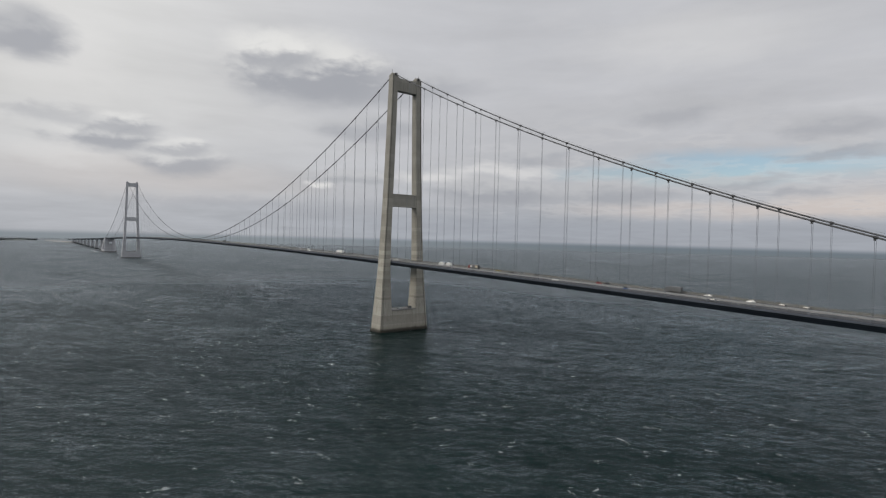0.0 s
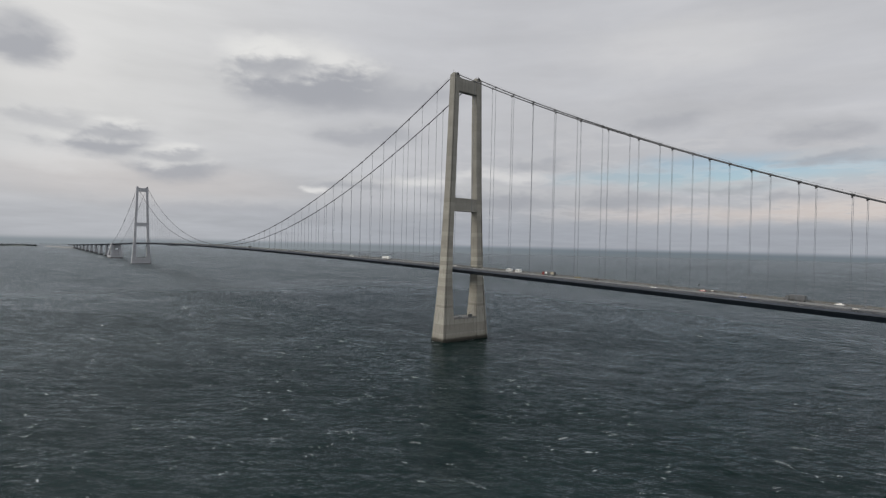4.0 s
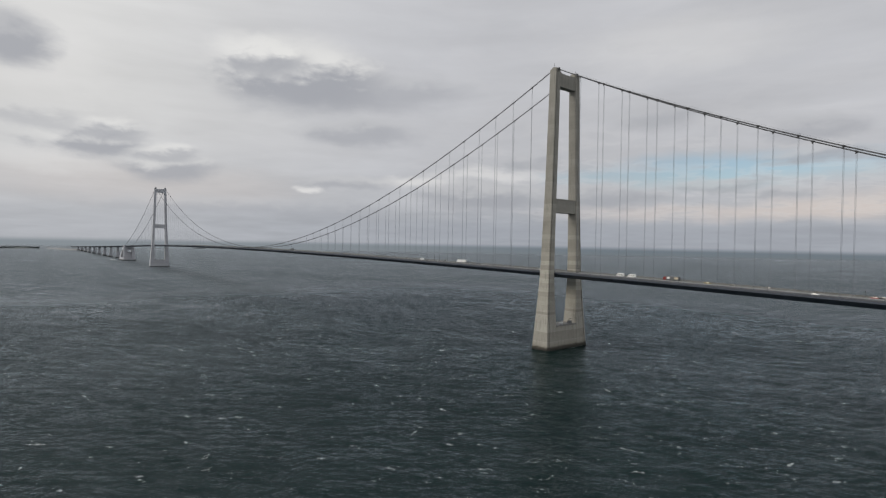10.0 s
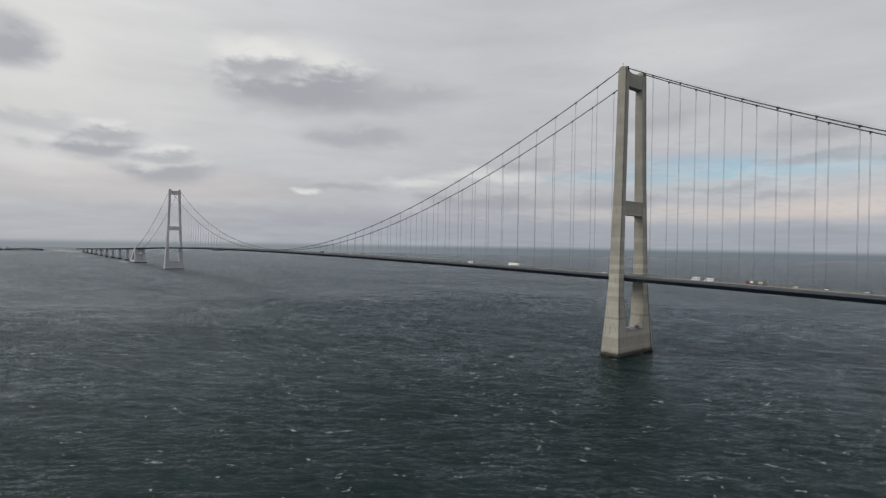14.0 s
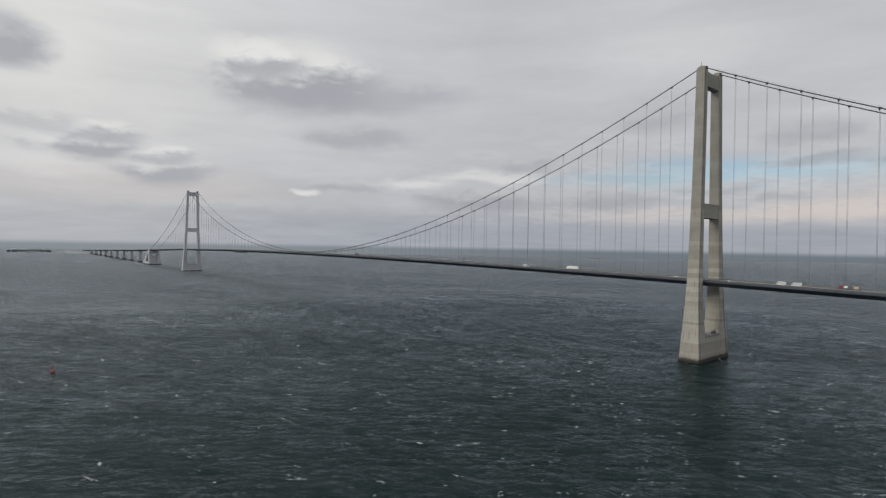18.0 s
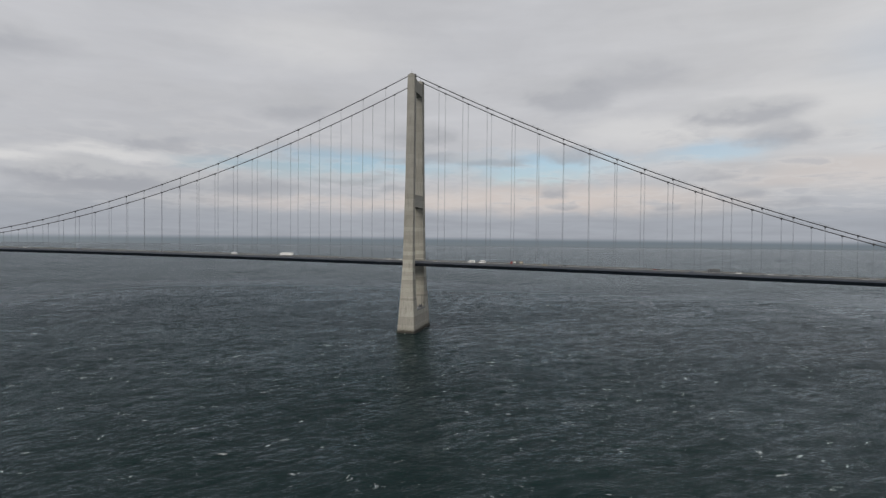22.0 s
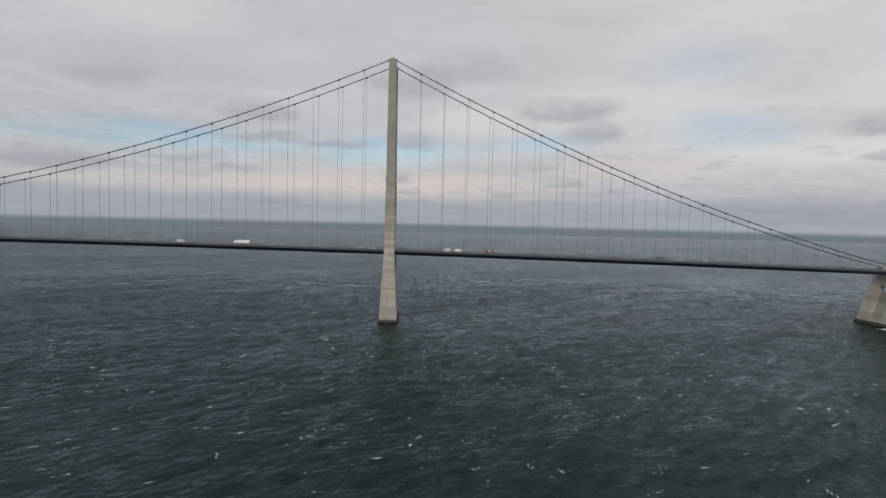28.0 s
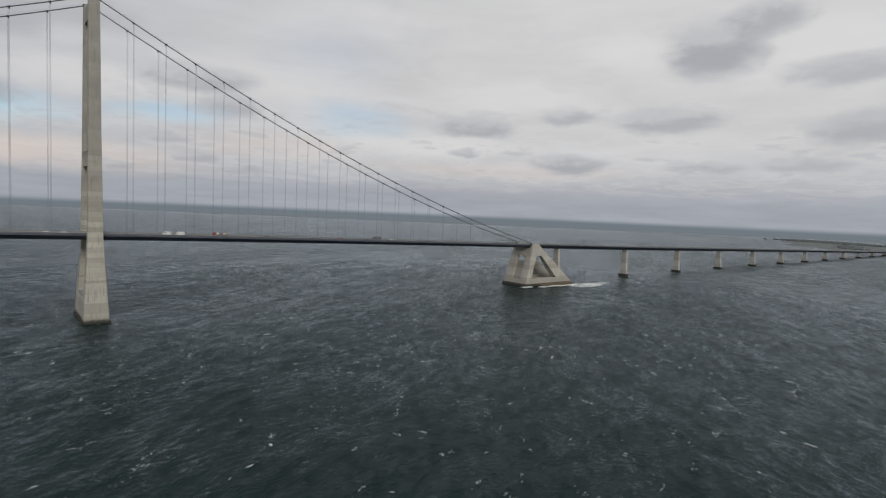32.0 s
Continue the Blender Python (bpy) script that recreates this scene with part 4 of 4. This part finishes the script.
def make_van(colour, label):
    c = thing("camper_van", (0, 0, 0), label, "van", "traffic on the bridge")
    part("body", bevelled(profile_body([(-3.4, 0.45), (-3.4, 2.9), (1.6, 3.0), (2.3, 2.6), (2.5, 1.5), (3.4, 1.15), (3.45, 0.45)], 1.12, 0.06), 0.08), M[colour], c)
    part("windscreen", boxes((2.3, 2.56, -0.9, 0.9, 1.5, 2.3)), M["glass"], c)
    for y in (-1.12, 1.12):
        for x in (-2.2, -0.2, 1.6):
            part("side_window", boxes((x - 0.5, x + 0.5, y - 0.02, y + 0.02, 1.65, 2.3)), M["glass"], c)
        part("stripe", boxes((-3.3, 2.2, y - 0.015, y + 0.015, 1.0, 1.15)), M["grey"], c)
    for x in (-2.0, 2.3):
        for y in (-1.0, 1.0):
            wheel(c, x, y, 0.36)
    return c


def make_lorry(cab, box_colour, label, length=11.0, stripes=()):
    c = thing("lorry", (0, 0, 0), label, "lorry", "traffic on the bridge")
    h = length / 2
    part("cab", bevelled(profile_body([(h + 0.3, 0.5), (h + 0.3, 3.3), (h + 1.9, 3.1), (h + 2.4, 1.7), (h + 2.45, 0.5)], 1.2, 0.05), 0.08), M[cab], c)
    part("windscreen", boxes((h + 2.0, h + 2.4, -1.0, 1.0, 1.8, 2.7)), M["glass"], c)
    part("chassis", boxes((-h, h + 0.6, -0.9, 0.9, 0.6, 0.95)), M["black"], c)
    bd = part("load_box", bevelled(boxes((-h, h, -1.27, 1.27, 0.95, 3.75)), 0.06), M[box_colour], c)
    for k, (col, x0, x1, z0, z1) in enumerate(stripes):
        for y in (-1.285, 1.285):
            part("panel", boxes((x0 * h, x1 * h, y - 0.012, y + 0.012, z0, z1)), M[col], bd)
    for x in (-h + 1.2, -h + 2.5, -h + 3.8, h - 0.5, h + 1.5):
        for y in (-1.05, 1.05):
            wheel(c, x, y, 0.5, 0.34)
    return c


def on_road(x, y, back=False):
    s = math.degrees(math.atan(road_z(x + 1) - road_z(x - 1))) / 2
    return pose(x, y, road_z(x) + 0.03, 0, -s if not back else s, 180 if back else 0)


def traffic():
    kinds = {
        "w": make_car("white", "white passenger car on the bridge road"),
        "s": make_car("silver", "silver grey passenger car on the bridge road"),
        "k": make_car("black", "black passenger car on the bridge road"),
        "r": make_car("red", "red passenger car on the bridge road"),
        "b": make_car("blue", "dark blue passenger car on the bridge road"),
        "g": make_car("grey", "dark grey passenger car on the bridge road"),
        "y": make_car("yellow", "yellow-green passenger car on the bridge road"),
        "v": make_van("white", "white camper van with dark windows on the bridge road"),
        "L": make_lorry("red", "grey", "dark red lorry with a grey and cream load box", 10.5, (("beige", -0.9, -0.3, 1.6, 3.3), ("white", 0.4, 0.85, 1.8, 3.2))),
        "T": make_lorry("white", "white", "long white box lorry on the bridge road", 13.0),
        "D": make_lorry("grey", "grey", "dark grey lorry on the bridge road", 8.0),
    }
    plan = (("v", 58, 6.5), ("v", 69, 6.5), ("w", 205, -6.4), ("s", 100, 6.5), ("k", 150, 6.6), ("g", 172, 10.5), ("b", 262, -6.4), ("w", 330, 6.5), ("k", 356, 6.6), ("w", 396, -6.6),
            ("w", -18, 6.5), ("w", -30, 6.6), ("L", 105, 6.4), ("r", 232, 6.4), ("w", 305, 10.4), ("y", 130, 10.4), ("T", -150, 10.3), ("v", -205, -6.5), ("w", -262, 6.5), ("s", -340, 10.4),
            ("D", 285, 10.4), ("g", 318, -10.3), ("k", 345, 6.4), ("w", 440, -6.4), ("w", 462, -10.3), ("k", 486, 10.4), ("g", 655, 6.4), ("s", 24, -6.5), ("w", -95, -10.4), ("k", -120, 6.4),
            ("b", -430, 6.4), ("w", -520, 10.4), ("D", -610, 6.4), ("s", -740, 6.4), ("k", 236, 10.4), ("s", 410, 10.4), ("w", 760, 10.4), ("g", 930, 6.4))
    used = set()
    for kind, x, y in plan:
        m = on_road(x, y, back=y > 0)
        if kind in used:
            copy_thing(kinds[kind], m)
        else:
            kinds[kind].matrix_basis = m
            used.add(kind)


traffic()


# ---- posts on the deck, buoy ----
def sign_post(x, y):
    z = road_z(x)
    p = thing("sign_post", (x, y, z), "dark steel post with a small sign box by the road", "sign post", "posts on the deck")
    bm = bmesh.new()
    rod(bm, (0, 0, -0.1), (0, 0, 4.2), 0.12, 6)
    part("pole", bm, M["clamp"], p)
    part("sign_box", bevelled(boxes((-0.25, 0.25, -0.5, 0.5, 2.9, 4.3)), 0.05), M["grey"], p)


for x in (10, 226, 442, -206, -422):
    sign_post(x, 13.9)
for x in (180, 388, -152):
    sign_post(x, -13.9)


def build_gantry(x):
    """The inspection carriage that hangs under the girder."""
    z = girder_z(x)
    g = thing("inspection_gantry", (x, 0, z), "dark inspection carriage hung under the bridge girder", "gantry")
    part("carriage", boxes((-18, 18, -12, 12, -2.6, -1.4)), M["clamp"], g)
    for px in (-16, 16):
        for py in (-9.0, 9.0):
            bm = bmesh.new()
            rod(bm, (px, py, -1.5), (px, py, 0.1), 0.25, 6)
            part("hanger_arm", bm, M["clamp"], g)


build_gantry(-1180)


def build_buoy(x, y):
    z = float(wave(np.array([x]), np.array([y]))[0])
    b = thing("navigation_buoy", (x, y, z), "red steel navigation buoy floating in the sea", "buoy")
    part("float", loft([[Vector((r * math.cos(2 * math.pi * k / 16), r * math.sin(2 * math.pi * k / 16), q)) for k in range(16)] for q, r in ((-1.2, 1.0), (-0.6, 1.5), (0.7, 1.5), (1.0, 1.25))]), M["red"], b)
    bm = bmesh.new()
    for k in range(4):
        a = math.pi / 4 + k * math.pi / 2
        rod(bm, (1.0 * math.cos(a), 1.0 * math.sin(a), 0.9), (0.35 * math.cos(a), 0.35 * math.sin(a), 4.4), 0.09, 5)
    for q, r in ((2.0, 0.8), (3.2, 0.58)):
        for k in range(4):
            a, c = math.pi / 4 + k * math.pi / 2, math.pi / 4 + (k + 1) * math.pi / 2
            rod(bm, (r * math.cos(a), r * math.sin(a), q), (r * math.cos(c), r * math.sin(c), q), 0.06, 4)
    part("cage", bm, M["red"], b)
    part("top_mark", loft([[Vector((r * math.cos(2 * math.pi * k / 10), r * math.sin(2 * math.pi * k / 10), q)) for k in range(10)] for q, r in ((4.3, 0.5), (5.4, 0.5))]), M["red"], b)


build_buoy(-256, -454)
